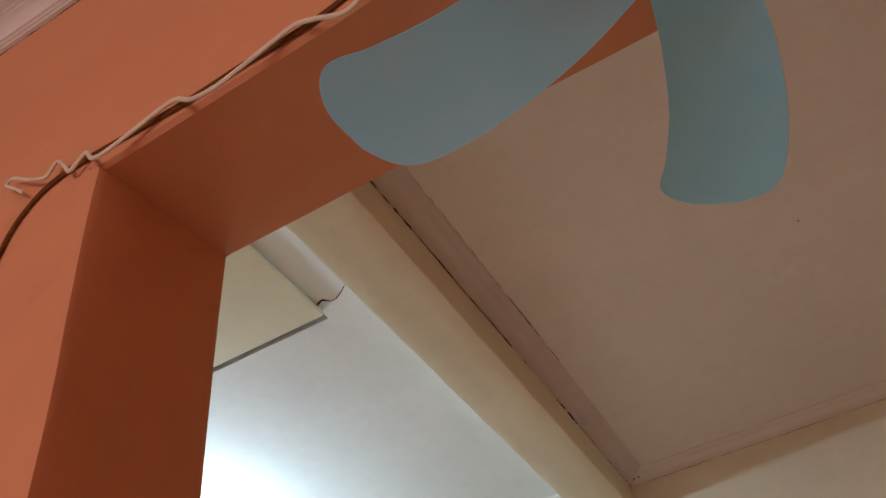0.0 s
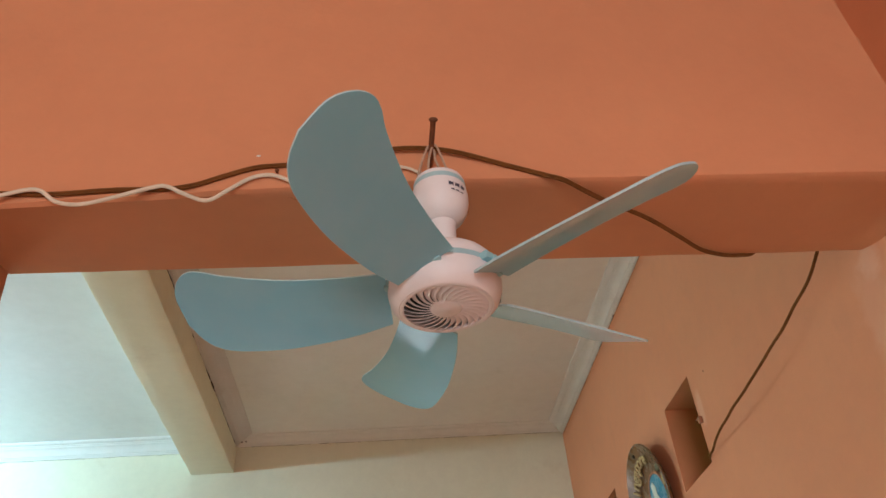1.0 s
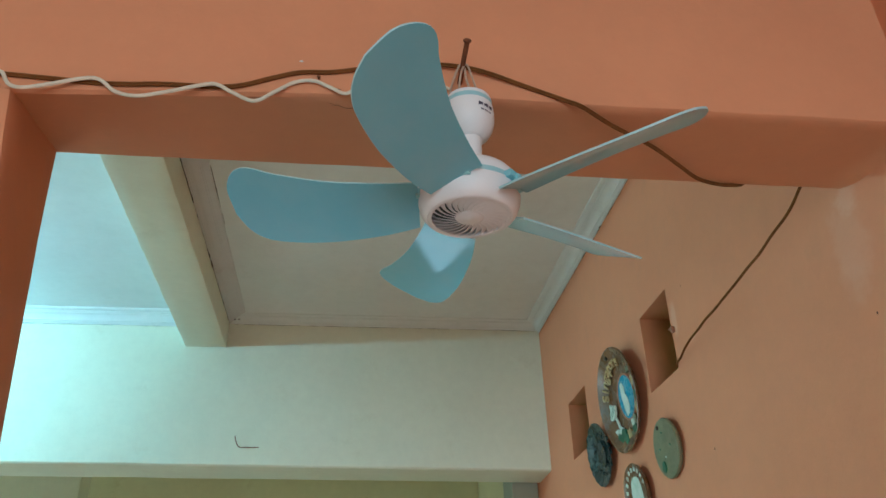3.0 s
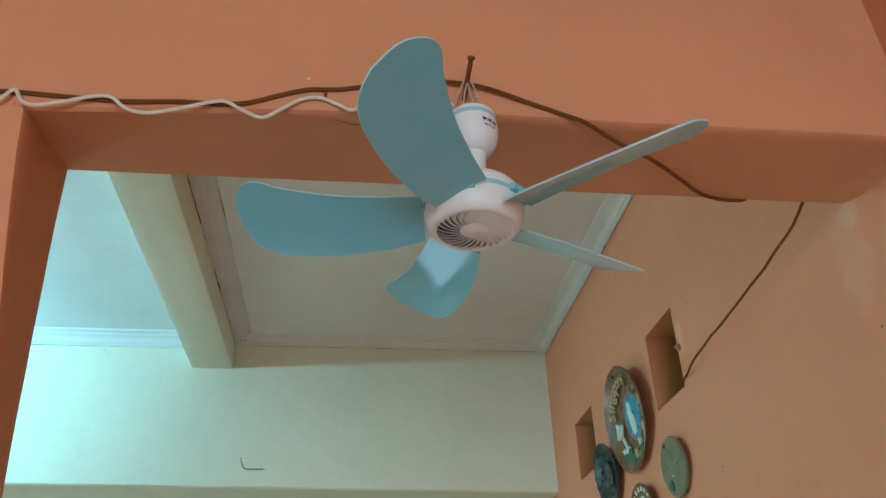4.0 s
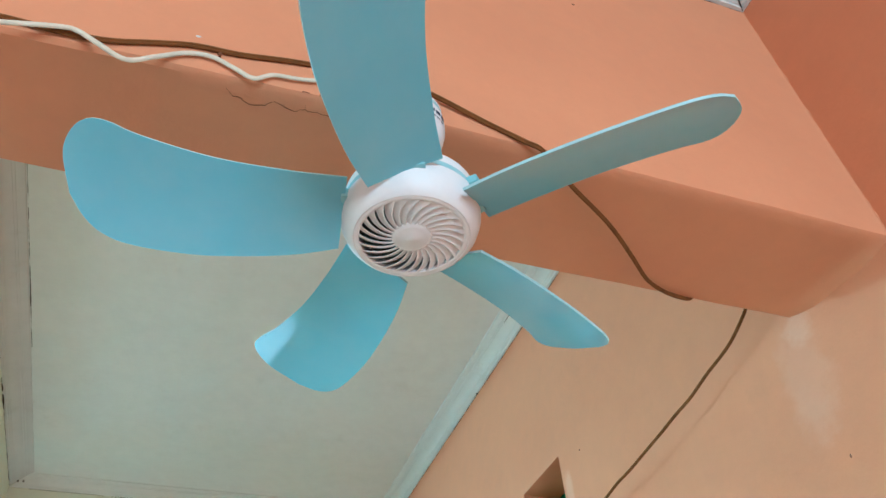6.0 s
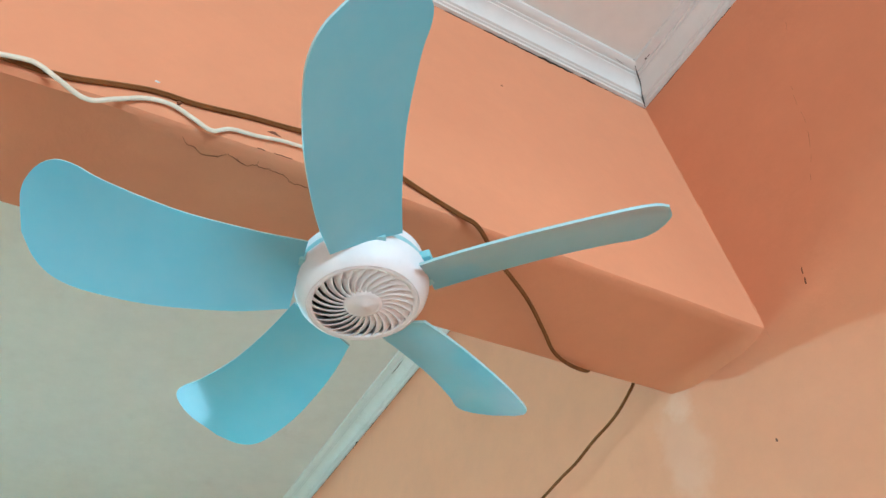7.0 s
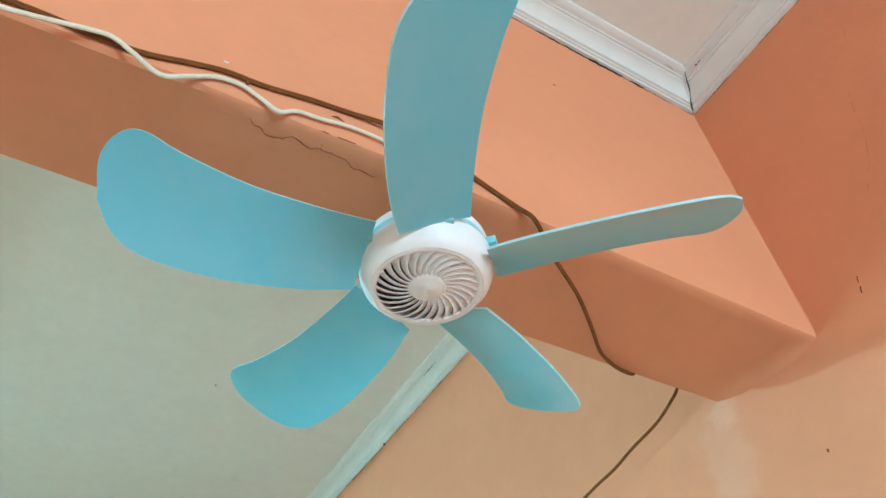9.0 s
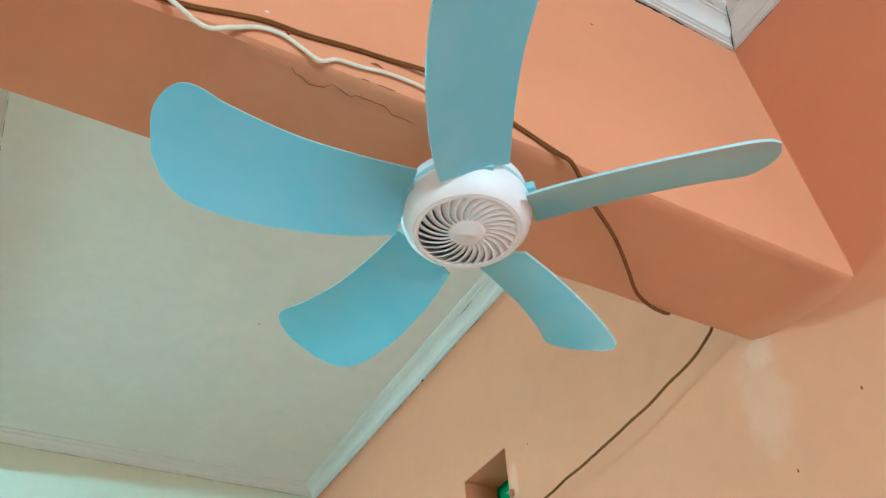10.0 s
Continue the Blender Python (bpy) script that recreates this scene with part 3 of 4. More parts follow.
# ---- the hanging fan ----
def blade_mesh():
    low = [(0.0408, -0.0171), (0.0657, -0.0221), (0.0931, -0.0247), (0.1217, -0.0253), (0.1515, -0.0223), (0.1682, -0.0174), (0.1794, -0.0084), (0.1874, 0.0052)]
    high = [(0.0389, 0.0274), (0.0716, 0.0282), (0.1117, 0.0319), (0.1497, 0.0406), (0.1660, 0.0466), (0.1763, 0.0472), (0.1850, 0.0405), (0.1900, 0.0270), (0.1874, 0.0052)]

    def spread(pts, n):
        line = glide([(*p, 0) for p in pts], 10)
        run = [0.0]
        for p, q in zip(line, line[1:]):
            run.append(run[-1] + (q - p).length)
        return [(float(np.interp(run[-1] * k / n, run, [q.x for q in line])), float(np.interp(run[-1] * k / n, run, [q.y for q in line]))) for k in range(n + 1)]

    n, m = 56, 8
    a, b = spread(low, n), spread(high, n)
    bm = bmesh.new()
    sheets = []
    for lift in (-0.0008, 0.0008):
        rows = []
        for k in range(n + 1):
            row = []
            for j in range(m + 1):
                u = j / m
                r = a[k][0] + (b[k][0] - a[k][0]) * u
                s = a[k][1] + (b[k][1] - a[k][1]) * u
                turn = radians(25.96 + 5.42 * (r - 0.11) / 0.08)
                z = 0.0030 * (1 - ((s - 0.006) / 0.035) ** 2) + lift
                row.append(bm.verts.new((r, s * math.cos(turn) - z * math.sin(turn), s * math.sin(turn) + z * math.cos(turn))))
                if k == n:
                    break
            rows.append(row)
        sheets.append(rows)
        for k in range(n):
            for j in range(m):
                p, q = rows[k], rows[k + 1]
                if k == n - 1:
                    bm.faces.new((p[j], p[j + 1], q[0]))
                else:
                    bm.faces.new((p[j], p[j + 1], q[j + 1], q[j]))
    lo, hi = sheets

    def rim_of(rows):
        return [r[0] for r in rows[:-1]] + [rows[-1][0]] + [r[-1] for r in rows[:-1]][::-1] + [rows[0][j] for j in range(m - 1, 0, -1)]

    p, q = rim_of(lo), rim_of(hi)
    rim = [bm.faces.new((p[i], p[(i + 1) % len(p)], q[(i + 1) % len(p)], q[i])) for i in range(len(p))]
    # rim faces take the painted edge highlight
    for f in rim:
        f.material_index = 1
    me = finish(bm, "blade", BLADE, True, 50)
    me.materials.append(EDGE)
    return me


fan = empty("ceiling_fan", pose(-0.436, -0.0076, 1.9686, 1.72, 0.23, 0), "small white fan with five sky-blue blades, hanging from a nail", "fan")
part("motor_housing", lathe([(0.0318, -0.0075), (0.0335, -0.0082), (0.0355, -0.0070), (0.0385, -0.0030), (0.0405, 0.0030), (0.0410, 0.0080), (0.0405, 0.0120), (0.0392, 0.0128), (0.0375, 0.0128), (0.0360, 0.0080), (0.0318, -0.0045)], 64, closed=True), SHELL, fan, "glossy white plastic lower shell")
part("band", lathe([(0.0385, 0.0122), (0.0398, 0.0122), (0.0398, 0.0168), (0.0385, 0.0168)], 64, closed=True), BAND, fan, "pale blue ring between the shells")
part("upper_shell", lathe([(0.0, 0.0166), (0.0395, 0.0166), (0.0400, 0.0190), (0.0390, 0.0240), (0.0350, 0.0290), (0.0270, 0.0325), (0.0170, 0.0345), (0.0110, 0.0370), (0.0, 0.0372)], 64), SHELL, fan, "white plastic upper shell")
part("motor", lathe([(0.0, 0.0010), (0.0300, 0.0010), (0.0320, 0.0040), (0.0320, 0.0115), (0.0, 0.0115)], 32), MOTOR, fan, "dark motor behind the grille")
bm = bmesh.new()
for k in range(12):
    t = 2 * math.pi * k / 12
    box(bm, (-0.002, -0.0055, -0.0005), (0.002, 0.0055, 0.0012), 0.0006)
    bmesh.ops.transform(bm, matrix=Matrix.Rotation(t, 4, "Z") @ Matrix.Translation((0.021, 0, 0)), verts=[v for v in bm.verts if v.co.length < 0.008])
part("winding", bm, MOTOR, fan, "dark green winding behind the grille")
grille = part("grille", lathe([(0.0301, -0.0080), (0.0308, -0.0083), (0.0324, -0.0083), (0.0330, -0.0079), (0.0322, -0.0060), (0.0301, -0.0060)], 64, closed=True), SHELL, fan, "round white grille")
part("cap", lathe([(0.0, -0.0092), (0.0028, -0.0092), (0.0032, -0.0089), (0.0085, -0.0090), (0.0107, -0.0084), (0.0119, -0.0074), (0.0116, -0.0064), (0.0, -0.0064)], 40), SHELL, grille)
bm = bmesh.new()
rows = []
for k in range(9):
    u = k / 8
    r = 0.0110 + 0.0194 * u
    t = radians(24) * u ** 1.3
    c = Vector((r * math.cos(t), r * math.sin(t), -0.0074 + 0.0008 * u * u))
    d = Vector((-math.sin(t), math.cos(t), 0))
    w = 0.0004 + 0.096 * r
    flat_way = d * 0.87 - Vector((0, 0, 0.49))
    thick = d * 0.49 + Vector((0, 0, 0.87))
    rows.append([bm.verts.new(c + flat_way * w * a + thick * 0.00035 * b) for a, b in ((-1, -1), (0.9, -1), (1.08, 0), (0.9, 1), (-1, 1))])
for a, b in zip(rows, rows[1:]):
    for k in range(5):
        bm.faces.new((a[k], a[(k + 1) % 5], b[(k + 1) % 5], b[k]))
bm.faces.new(rows[0]), bm.faces.new(rows[-1][::-1])
vane = finish(bm, "vane", SHELL)
for k in range(28):
    part("vane", vane, None, grille, at=Matrix.Rotation(2 * math.pi * k / 28, 4, "Z"))
blade = blade_mesh()
bracket = finish(box(boxed((0.0375, -0.006, 0.0105), (0.0455, 0.008, 0.0165), 0.0012), (0.0430, 0.000, 0.0085), (0.0480, 0.008, 0.0140), 0.001), "bracket", LUG)
root_block = finish(boxed((0.0372, 0.0015, 0.0060), (0.0416, 0.0155, 0.0128), 0.0012), "root_block", LUG)
for k in range(5):
    turn = Matrix.Rotation(radians(-46.77 + 72 * k), 4, "Z")
    b = part("blade", blade, None, fan, "sky-blue plastic fan blade" if k == 0 else "", at=turn)
    part("bracket", bracket, None, b)
    part("root_block", root_block, None, b)
lean = Matrix.Translation((0.0015, 0, -0.004)) @ pose(0, 0, 0, 0.5, 0.4, 0)
stem = part("stem", lathe([(0.0, 0.034), (0.0118, 0.034), (0.0106, 0.040), (0.0100, 0.052), (0.0102, 0.064), (0.0112, 0.072), (0.0, 0.072)], 32), SHELL, fan, at=lean)
canopy = part("canopy", lathe([(0.0, 0.0690), (0.0108, 0.0692), (0.0128, 0.0705), (0.0168, 0.0740), (0.0200, 0.0800), (0.0216, 0.0870), (0.0217, 0.0940), (0.0208, 0.1015), (0.0198, 0.1022)], 48), SHELL, fan, "white bell-shaped canopy with dark print", at=lean)
part("canopy_band", lathe([(0.0190, 0.1016), (0.0202, 0.1018), (0.0202, 0.1062), (0.0190, 0.1064)], 48, closed=True), BAND, canopy, "pale blue ring")
part("canopy_lid", lathe([(0.0, 0.1060), (0.0198, 0.1060), (0.0202, 0.1075), (0.0190, 0.1105), (0.0120, 0.1122), (0.0, 0.1128)], 48), SHELL, canopy)
# the print on the canopy, as plain marks
for h, t0, t1, thick in ((0.0935, -80, -38, 0.0036), (0.0880, -72, -40, 0.0014)):
    bm = bmesh.new()
    rows = []
    for k in range(13):
        t = radians(t0 + (t1 - t0) * k / 12)
        w = thick * (0.55 + 0.45 * abs(math.sin(5.2 * k)))
        rows.append([bm.verts.new((0.0221 * math.cos(t), 0.0221 * math.sin(t), h + dz - 0.0006 * k / 12)) for dz in (-w / 2, w / 2)])
    for k in range(12):
        if (k * 5 + int(h * 1e4)) % 4 != 3:
            bm.faces.new((rows[k][0], rows[k + 1][0], rows[k + 1][1], rows[k][1]))
    part("print", bm, MARK, canopy, "dark print")

# nail and cord loop from which the fan hangs
nail = empty("nail", pose(0, 0, 0), "long rusty nail driven into the orange beam", "nail")
part("shank", tube(bmesh.new(), [Vector((-0.4380, 0.004, 2.1030)), Vector((-0.4372, -0.018, 2.1108)), Vector((-0.4360, -0.0375, 2.1187))], 0.0022, 10), RUST, nail)
head = lathe([(0, -0.001), (0.0034, -0.001), (0.0037, 0.0003), (0.0026, 0.0014), (0, 0.0014)], 16)
part("head", head, RUST, nail, at=Matrix.Translation((-0.436, -0.038, 2.1190)) @ Vector((0, -0.0195, 0.011)).to_track_quat("Z", "Y").to_matrix().to_4x4())
loop = tube(bmesh.new(), glide([(-0.4500, -0.016, 2.0760), (-0.4470, -0.015, 2.0900), (-0.4430, -0.014, 2.1040), (-0.4390, -0.0145, 2.1128), (-0.4352, -0.014, 2.1085), (-0.4345, -0.015, 2.0960), (-0.4290, -0.016, 2.0770)]), 0.0011, 8)
tube(loop, glide([(-0.4420, -0.0150, 2.0765), (-0.4400, -0.0170, 2.0960), (-0.4372, -0.0170, 2.1075), (-0.4340, -0.0165, 2.1120), (-0.4310, -0.0165, 2.1040), (-0.4250, -0.0170, 2.0775)]), 0.0010, 8)
tagged(new("cord_loop", finish(loop, "cord_loop", TWINE)), "tan cord loop tying the fan to the nail", "cord")

# ---- cables ----
FACE_RUN = [(-0.868, 1.55), (-0.874, 1.80), (-0.876, 1.95), (-0.8765, 2.025), (-0.872, 2.055), (-0.858, 2.075), (-0.838, 2.083), (-0.815, 2.084), (-0.776, 2.082), (-0.731, 2.080), (-0.686, 2.083), (-0.648, 2.083), (-0.6247, 2.0865), (-0.600, 2.0965), (-0.5767, 2.1045), (-0.5495, 2.107), (-0.5168, 2.1145), (-0.4863, 2.1195), (-0.455, 2.1205), (-0.419, 2.116), (-0.372, 2.101), (-0.343, 2.090)]
run = [(x, -0.0020 - (0.003 if -0.46 < x < -0.41 else 0), z) for x, z in FACE_RUN]
run += [(-0.328, -0.001, 2.0845), (-0.293, 0.024, 2.0860), (-0.244, 0.054, 2.0880), (-0.205, 0.084, 2.0895), (-0.176, 0.108, 2.0920), (-0.152, 0.1205, 2.0945), (-0.128, 0.1285, 2.0985), (-0.108, 0.1330, 2.1060), (-0.092, 0.138, 2.135), (-0.070, 0.145, 2.172), (-0.043, 0.150, 2.165)]
run += [(-0.016, 0.150, 2.150), (-0.021, 0.153, 2.133), (-0.024, 0.161, 2.1215), (-0.021, 0.205, 2.1105), (-0.020, 0.2515, 2.1042), (-0.0215, 0.283, 2.0980), (-0.022, 0.314, 2.0948), (-0.022, 0.360, 2.0895), (-0.022, 0.402, 2.0867), (-0.021, 0.445, 2.0838), (-0.019, 0.484, 2.0827), (-0.014, 0.530, 2.0825), (-0.0065, 0.573, 2.0790), (-0.003, 0.600, 2.0775), (0.010, 0.613, 2.0765), (0.055, 0.625, 2.0755)]
off = [max(0.0, math.sin(math.pi * min(1.0, max(0.0, (q[1] - 0.153) / 0.43)))) ** 0.6 if q[0] > -0.03 else 0.0 for q in run]
run = [(x - 0.0055 * w, y - 0.0085 * w, z - 0.0048 * w) for (x, y, z), w in zip(run, off)]
line = [q + Vector((0, 0, 0.0022 * noise.noise((q.y * 24, 3, 1)) if q.y > 0.15 else 0.0)) for q in glide(run, 8)]
cable = empty("power_cable", pose(0, 0, 0), "dark brown twin cable nailed along the beam and wall", "cable")
for s in (-1, 1):
    shifted = []
    for i, q in enumerate(line):
        d = (line[min(i + 1, len(line) - 1)] - line[max(i - 1, 0)]).normalized()
        side = d.cross(Vector((0.3, 0.9, 0.5))).normalized()
        shifted.append(q + side * 0.0008 * s)
    part("strand", tube(bmesh.new(), shifted, lambda u: 0.00120 if u < 0.6 else 0.00098, 8), CABLE, cable)

CORD_RUN = [(-0.872, 2.083), (-0.885, 2.096), (-0.900, 2.110), (-0.894, 2.114), (-0.872, 2.097), (-0.852, 2.086), (-0.846, 2.098), (-0.834, 2.085), (-0.825, 2.0735), (-0.815, 2.0852), (-0.806, 2.073), (-0.795, 2.0698), (-0.776, 2.0745), (-0.742, 2.0838), (-0.7235, 2.071), (-0.706, 2.0677), (-0.685, 2.073), (-0.6535, 2.0838), (-0.643, 2.084), (-0.631, 2.077), (-0.613, 2.0695), (-0.5975, 2.080), (-0.581, 2.092), (-0.5655, 2.095), (-0.551, 2.089), (-0.5375, 2.083), (-0.5255, 2.092), (-0.508, 2.095), (-0.486, 2.1005), (-0.461, 2.1012), (-0.446, 2.094)]
line = glide([(x, -0.0030 - (0.0034 if x < -0.62 else 0.0), z - (0.0024 if x < -0.62 else 0.0)) for x, z in CORD_RUN], 8)
tagged(new("fan_cord", finish(tube(bmesh.new(), line, lambda u: 0.0012 + 0.0005 * min(1.0, u / 0.35) - 0.0004 * max(0.0, (u - 0.8) / 0.2), 10, 0.8, Vector((0, 1, 0.2))), "fan_cord", CORD)), "wavy white power cord of the fan", "cord")


# small nails and chips
def stud(x, y, z, face, r=0.0016):
    prof = [(0, 0.0), (r * 0.5, 0.0), (r * 0.5, 0.002), (r, 0.0022), (r, 0.0032), (r * 0.6, 0.0038), (0, 0.004)]
    ob = new("wall_tack", finish(lathe(prof, 10), "wall_tack", RUST))
    ob.matrix_basis = Matrix.Translation((x, y, z)) @ Vector(face).to_track_quat("Z", "Y").to_matrix().to_4x4()
    return tagged(ob, "small rusty tack in the orange plaster", "tack", "tacks in the walls")


for x, z in ((-0.561, 2.0995),):
    stud(x, -0.0005, z, (0, -1, 0.2))
chips = [(0.545, 2.189), (0.1336, 1.9545), (0.5365, 1.923), (0.042, 1.992), (-0.130, 2.038)]
rnd = random.Random(5)
for y, z in chips:
    bm = bmesh.new()
    bmesh.ops.create_icosphere(bm, subdivisions=1, radius=0.0019)
    for v in bm.verts:
        v.co = Vector((v.co.x * 0.4, v.co.y * rnd.uniform(0.5, 0.9), v.co.z * rnd.uniform(0.8, 1.5)))
    ob = tagged(new("plaster_chip", finish(bm, "plaster_chip", CRACK)), "small dark chip in the orange wall", "chip", "chips in the wall", "structure")
    ob.location = (0.0002, y, z)
for x, z, m in ((-0.577, 2.119, TRIM), (-0.251, 2.344, CRACK), (-0.5437, 2.0893, CRACK)):
    bm = bmesh.new()
    bmesh.ops.create_icosphere(bm, subdivisions=1, radius=0.0016)
    ob = tagged(new("paint_fleck", finish(bm, "paint_fleck", m)), "tiny fleck on the orange beam", "fleck", "flecks on the beam", "structure")
    ob.scale, ob.location = (1.3, 0.4, 0.8), (x, 0, z)

# clip beside the first air hole
clip = empty("cable_clip", pose(-0.001, 0.598, 2.135), "small brown plastic cable clip", "clip")
part("base", boxed((-0.005, -0.005, -0.006), (0.0012, 0.001, 0.004), 0.001), CLIP, clip)
part("pin", tube(bmesh.new(), [Vector((-0.003, -0.002, 0.002)), Vector((-0.0035, 0.009, 0.003))], 0.0011, 8), CLIP, clip)

# hook on the lintel
hook = tube(bmesh.new(), glide([(-0.801, LINTEL - 0.012, 2.186), (-0.797, LINTEL - 0.010, 2.172), (-0.789, LINTEL - 0.006, 2.1600), (-0.768, LINTEL - 0.003, 2.1600), (-0.741, LINTEL + 0.001, 2.1610)], 5), 0.0012, 8)
tagged(new("wire_hook", finish(hook, "wire_hook", RUST)), "bent iron wire hook on the cream lintel", "hook")

# the lit bulb that hangs behind the left wall
lamp = empty("bulb", pose(-1.82, 0.955, 2.368), "bare lit white bulb below the ceiling", "lamp")
glass = part("glass", lathe([(0, -0.032), (0.014, -0.029), (0.026, -0.016), (0.030, 0.0), (0.026, 0.016), (0.016, 0.032), (0.013, 0.042), (0, 0.042)], 24), BULB, lamp, "glowing glass")
glass.visible_shadow = False
part("socket", lathe([(0, 0.040), (0.015, 0.040), (0.017, 0.060), (0.020, 0.064), (0.012, 0.100), (0.008, 0.155), (0, 0.155)], 24), SHELL, lamp)


# ---- souvenir plates on the right wall ----
def on_wall(y, z, turn=0, lean=0, off=0.0):
    """Local x runs along the wall towards the front room, local y up, local z out of the wall."""
    m = Matrix(((0, 0, -1, -off), (-1, 0, 0, y), (0, 1, 0, z), (0, 0, 0, 1)))
    return m @ pose(0, 0, 0, lean, 0, turn)


def disc_outline(rx, ry, n=40, wob=0.0, seed=0):
    return [((rx * (1 + wob * noise.noise((3 * math.cos(t), 3 * math.sin(t), seed)))) * math.cos(t), (ry * (1 + wob * noise.noise((3 * math.cos(t), 3 * math.sin(t), seed + 9)))) * math.sin(t)) for t in (2 * math.pi * k / n for k in range(n))]


def raised(outline, z, depth, parent, name, mat, label=""):
    bm = slab(outline, depth)
    bmesh.ops.translate(bm, verts=bm.verts, vec=(0, 0, z))
    return part(name, bm, mat, parent, label)


big = empty("souvenir_plate", on_wall(0.845, 2.099, 0, 6, 0.003), "round brown glazed souvenir plate with gold lettering", "plate", "plates on the wall")
R = 0.098
part("dish", lathe([(0, 0.0), (R * 0.62, 0.0), (R * 0.86, 0.008), (R, 0.017), (R * 1.01, 0.0195), (R * 0.985, 0.0205), (R * 0.84, 0.0125), (R * 0.60, 0.006), (0, 0.005)], 64), GLAZE, big)
part("inner_ring", lathe([(R * 0.40, 0.0060), (R * 0.415, 0.0085), (R * 0.445, 0.0085), (R * 0.46, 0.0060)], 48), CLIP, big, "thin tan ring", at=Matrix.Translation((0.020, -0.002, 0)) @ Matrix.Diagonal((0.96, 1.0, 1, 1)))
medal = raised(disc_outline(0.038, 0.040), 0.0056, 0.0022, big, "medallion", MEDAL, "blue enamel oval")
medal.location = (0.020, -0.002, 0)
raised([(-0.017, 0.028), (-0.006, 0.030), (0.002, 0.018), (-0.001, 0.008), (0.007, -0.004), (0.009, -0.018), (0.002, -0.031), (-0.010, -0.034), (-0.017, -0.020), (-0.020, 0.004)], 0.0080, 0.0008, medal, "island", PALE, "pale island shape")
# lettering round the upper edge
for k, letter in enumerate("Singapore"):
    t = radians(162 - 11.2 * k)
    text = bpy.data.curves.new("letter", "FONT")
    text.body, text.size, text.extrude, text.align_x, text.align_y = letter, 0.031, 0.0012, "CENTER", "CENTER"
    text.offset = 0.0007
    probe = new("letter", text)
    me = bpy.data.meshes.new_from_object(probe.evaluated_get(bpy.context.evaluated_depsgraph_get()))
    bpy.data.objects.remove(probe)
    me.materials.clear()
    me.materials.append(GOLD)
    part("letter", me, None, big, at=Matrix.Translation((0.072 * math.cos(t), 0.072 * math.sin(t), 0.0125)) @ Matrix.Rotation(t - math.pi / 2, 4, "Z") @ pose(0, 0, 0, 12, 0, 0))
part("hanging_hole", lathe([(0, 0.0172), (0.0032, 0.0172), (0.0036, 0.0150)], 12), VOID, big, at=Matrix.Translation((-0.012, 0.0865, 0)))
tower = raised([(-0.0022, -0.026), (0.0022, -0.026), (0.0017, 0.014), (-0.0017, 0.014)], 0.0095, 0.0030, big, "tower", PALE, "pale relief of a tower")
tower.location, tower.rotation_euler, tower.scale = (-0.041, -0.032, 0), (0, 0, 0.45), (1.4, 0.95, 1)
raised([(-0.005, 0.012), (0.005, 0.012), (0.0125, 0.019), (0.0135, 0.026), (0.010, 0.031), (0.004, 0.034), (0.0012, 0.045), (-0.0012, 0.045), (-0.004, 0.034), (-0.010, 0.031), (-0.0135, 0.026), (-0.0125, 0.019)], 0.0095, 0.0042, tower, "tower_head", PALE)
for row_z, count in ((0.027, 6), (0.021, 5)):
    for k in range(count):
        w = (k - (count - 1) / 2) * 0.0042
        part("tower_window", boxed((w - 0.0011, row_z - 0.0012, 0.0130), (w + 0.0011, row_z + 0.0012, 0.0141)), LEAF, tower)
for x, y, w, h, m in ((-0.056, -0.050, 0.016, 0.013, PALE), (-0.034, -0.052, 0.024, 0.012, PALE), (0.034, -0.060, 0.018, 0.032, PALE), (0.022, -0.072, 0.016, 0.014, SAGE), (0.044, -0.050, 0.014, 0.016, SAGE), (0.072, -0.012, 0.010, 0.018, LEAF), (0.062, 0.038, 0.014, 0.012, SAGE), (0.004, -0.066, 0.018, 0.018, GOLD), (0.064, -0.034, 0.012, 0.020, GOLD), (0.072, 0.014, 0.010, 0.020, GOLD)):
    raised([(x - w / 2, y - h / 2), (x + w / 2, y - h / 2), (x + w / 2, y + h * 0.3), (x + w * 0.2, y + h / 2), (x, y + h * 0.35), (x - w / 2, y + h * 0.45)], 0.0085, 0.003, big, "relief", m)
for x, y in ((-0.046, -0.062), (-0.034, -0.066), (-0.022, -0.060), (-0.014, -0.072), (0.036, -0.066)):
    bush = raised(disc_outline(0.011, 0.008, 14, 0.5, x * 100), 0.0085, 0.004, big, "foliage_relief", LEAF)
    bush.location = (x, y, 0)

dark = empty("scalloped_plate", on_wall(1.005, 2.035, 10, 7, 0.003), "small dark green tin plate with a scalloped rim", "plate", "plates on the wall")
bm = bmesh.new()
n = 96
rings = []
for r, z in ((0.0, 0.004), (0.030, 0.004), (0.044, 0.008), (0.054, 0.0125), (0.0625, 0.015), (0.0630, 0.0140), (0.053, 0.010), (0.040, 0.004), (0.0, 0.0)):
    rings.append([bm.verts.new((r * (1 + (0.009 * math.cos(18 * t + 2 * math.sin(2 * t)) if r > 0.05 else 0)) * math.cos(t), r * (1 + (0.009 * math.cos(18 * t + 2 * math.sin(2 * t)) if r > 0.05 else 0)) * math.sin(t), z + (0.0006 * math.cos(18 * t + 2 * math.sin(2 * t)) if r > 0.05 else 0))) for t in (2 * math.pi * k / n for k in range(n))])
for a, b in zip(rings, rings[1:]):
    for k in range(n):
        bm.faces.new((a[k], a[(k + 1) % n], b[(k + 1) % n], b[k]))
bmesh.ops.remove_doubles(bm, verts=bm.verts, dist=1e-5)
part("dish", bm, TIN, dark)
rnd = random.Random(8)
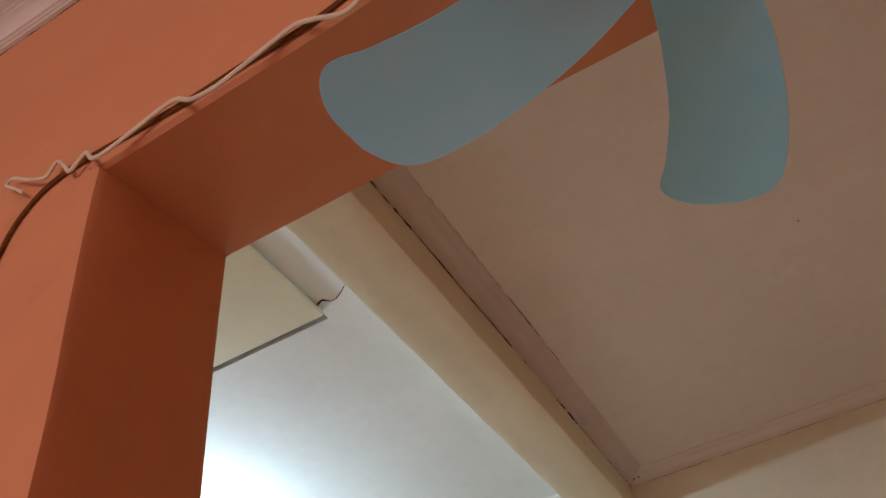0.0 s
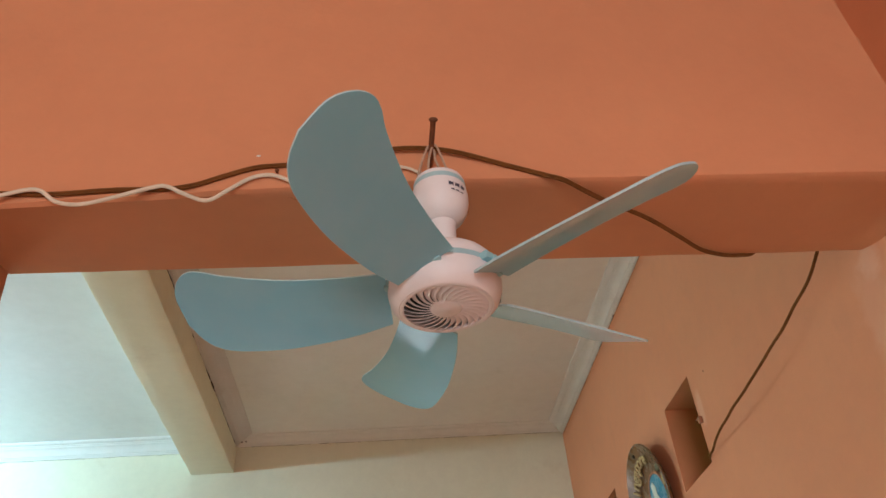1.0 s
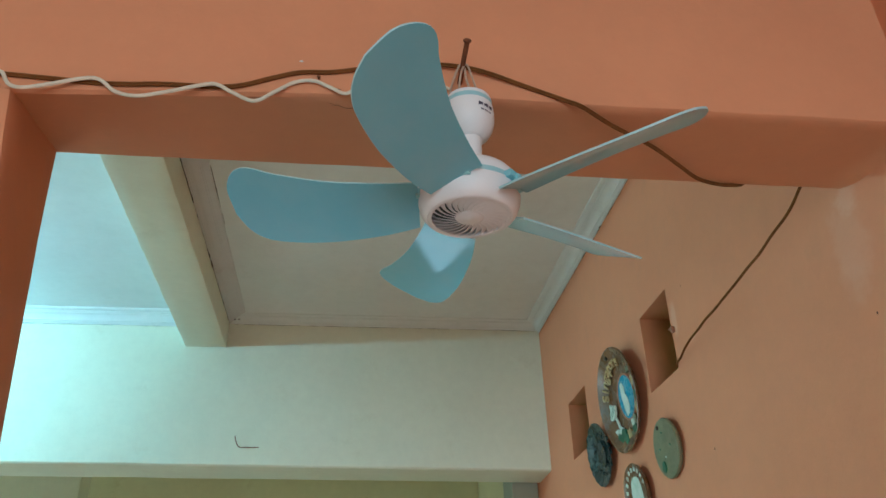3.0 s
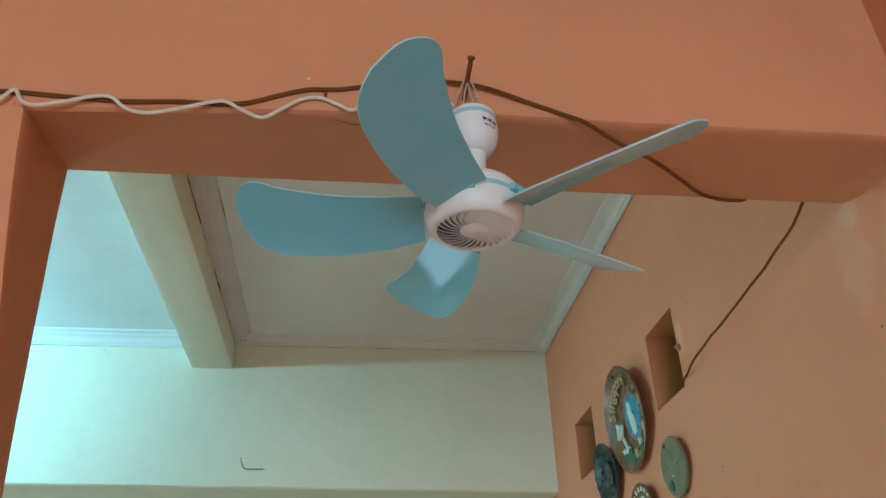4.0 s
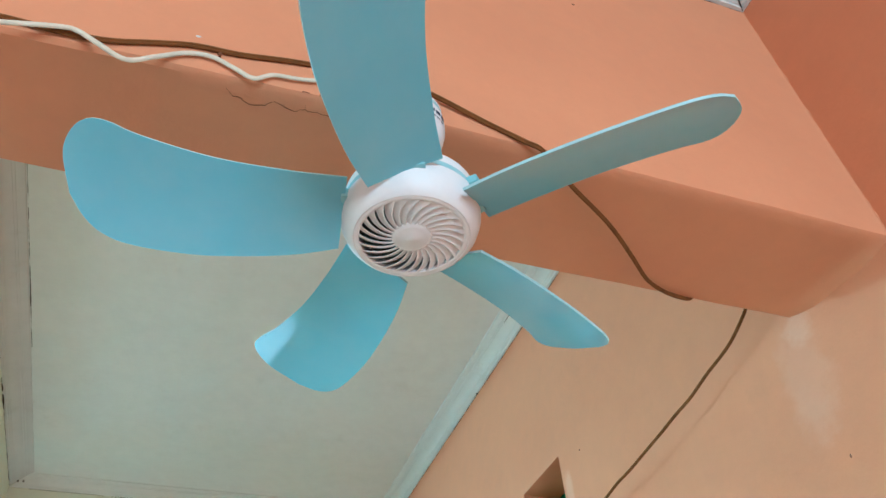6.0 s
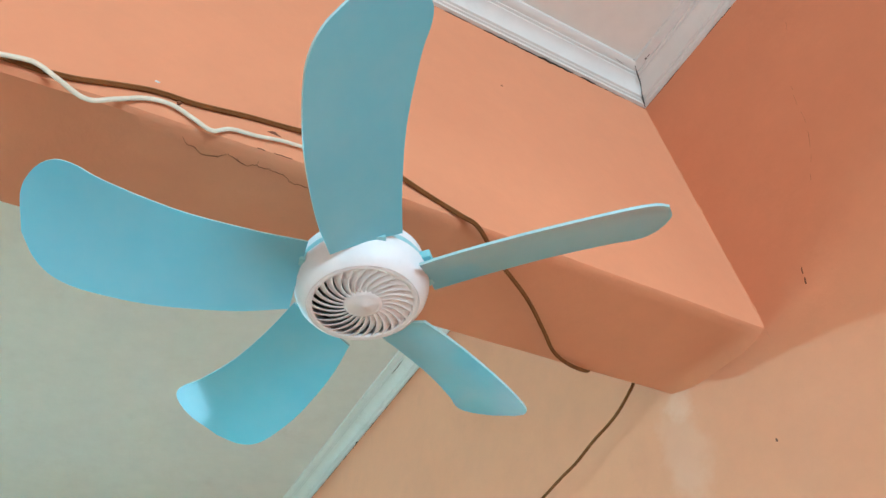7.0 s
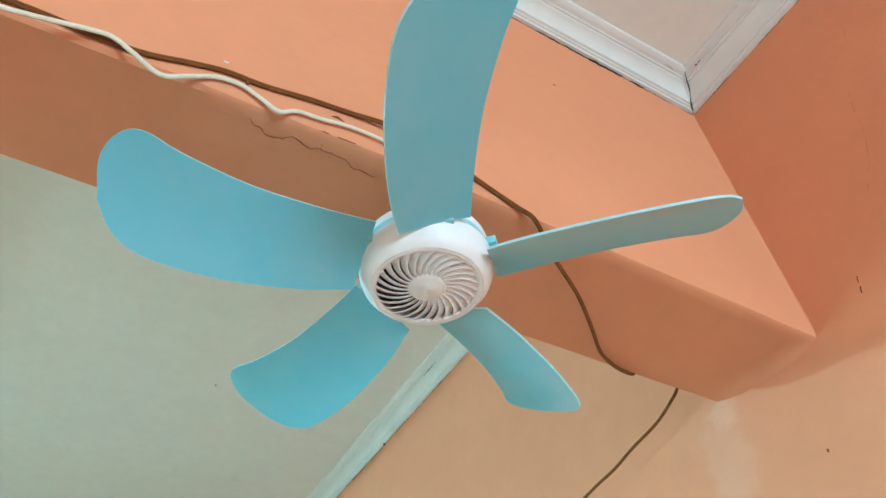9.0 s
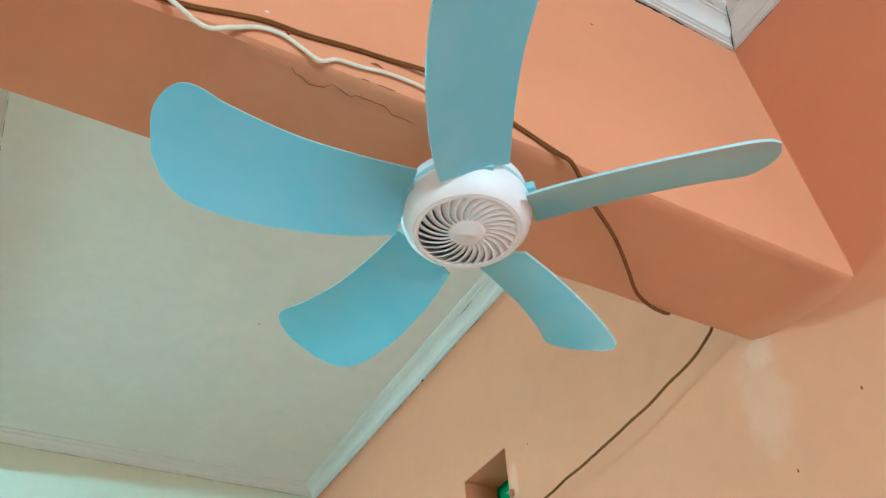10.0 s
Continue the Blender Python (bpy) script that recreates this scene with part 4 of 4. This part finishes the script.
for k in range(22):
    t, r = 2 * math.pi * (k + rnd.uniform(-0.3, 0.3)) / 22, rnd.uniform(0.036, 0.052)
    boss = part("boss", lathe([(0, 0.0045), (0.003, 0.0035), (0.0045, 0), (0, -0.001)], 10), TIN, dark, at=Matrix.Translation((r * math.cos(t), r * math.sin(t), 0.0045 + 0.11 * (r - 0.034))) @ Matrix.Diagonal((rnd.uniform(0.8, 1.5), rnd.uniform(0.8, 1.7), rnd.uniform(0.7, 1.2), 1)))
raised(disc_outline(0.020, 0.024, 24, 0.3, 2), 0.004, 0.004, dark, "relief", TIN)

sage = empty("green_plate", on_wall(0.682, 1.963, 0, 5, 0.002), "small round sage green clay plaque with a hanging hole", "plate", "plates on the wall")
part("dish", lathe([(0, 0.0), (0.043, 0.0), (0.047, 0.003), (0.0485, 0.007), (0.047, 0.0095), (0.044, 0.0098), (0.040, 0.0088), (0, 0.0085)], 48), SAGE, sage)
part("hanging_hole", lathe([(0, 0.0104), (0.003, 0.0104), (0.0036, 0.009)], 12), VOID, sage, at=Matrix.Translation((-0.014, 0.037, 0)))
rnd = random.Random(12)
for k in range(4):
    t, r = rnd.uniform(0, 6.28), rnd.uniform(0.012, 0.03)
    part("speck", lathe([(0, 0.0100), (0.0016, 0.0098), (0.002, 0.0084)], 8), PALE if k == 1 else LEAF, sage, at=Matrix.Translation((r * math.cos(t), r * math.sin(t), 0)))
leafy = raised(disc_outline(0.007, 0.009, 16, 0.5, 5), 0.0086, 0.002, sage, "relief", LEAF, "dark leaf relief")
leafy.location = (-0.020, -0.026, 0)

low = empty("lettered_plate", on_wall(0.838, 1.920, 0, 5, 0.002), "small brown rimmed plate with a pale painted middle", "plate", "plates on the wall")
part("dish", lathe([(0, 0.0), (0.044, 0.0), (0.053, 0.006), (0.0555, 0.0105), (0.0540, 0.0125), (0.046, 0.009), (0, 0.007)], 48), GLAZE, low)
raised(disc_outline(0.026, 0.036, 32, 0.08, 3), 0.0068, 0.0016, low, "picture", PALE, "pale painted picture")
for k in range(9):
    t = radians(165 - 18 * k)
    part("mark", boxed((-0.0032, -0.004, 0.0088), (0.0032, 0.004, 0.0104), 0.0005), PALE, low, at=Matrix.Translation((0.045 * math.cos(t), 0.045 * math.sin(t), 0)) @ Matrix.Rotation(t - math.pi / 2, 4, "Z"))
leaf2 = raised(disc_outline(0.012, 0.008, 16, 0.4, 6), 0.0084, 0.002, low, "relief", LEAF)
leaf2.location = (0.0, -0.022, 0)
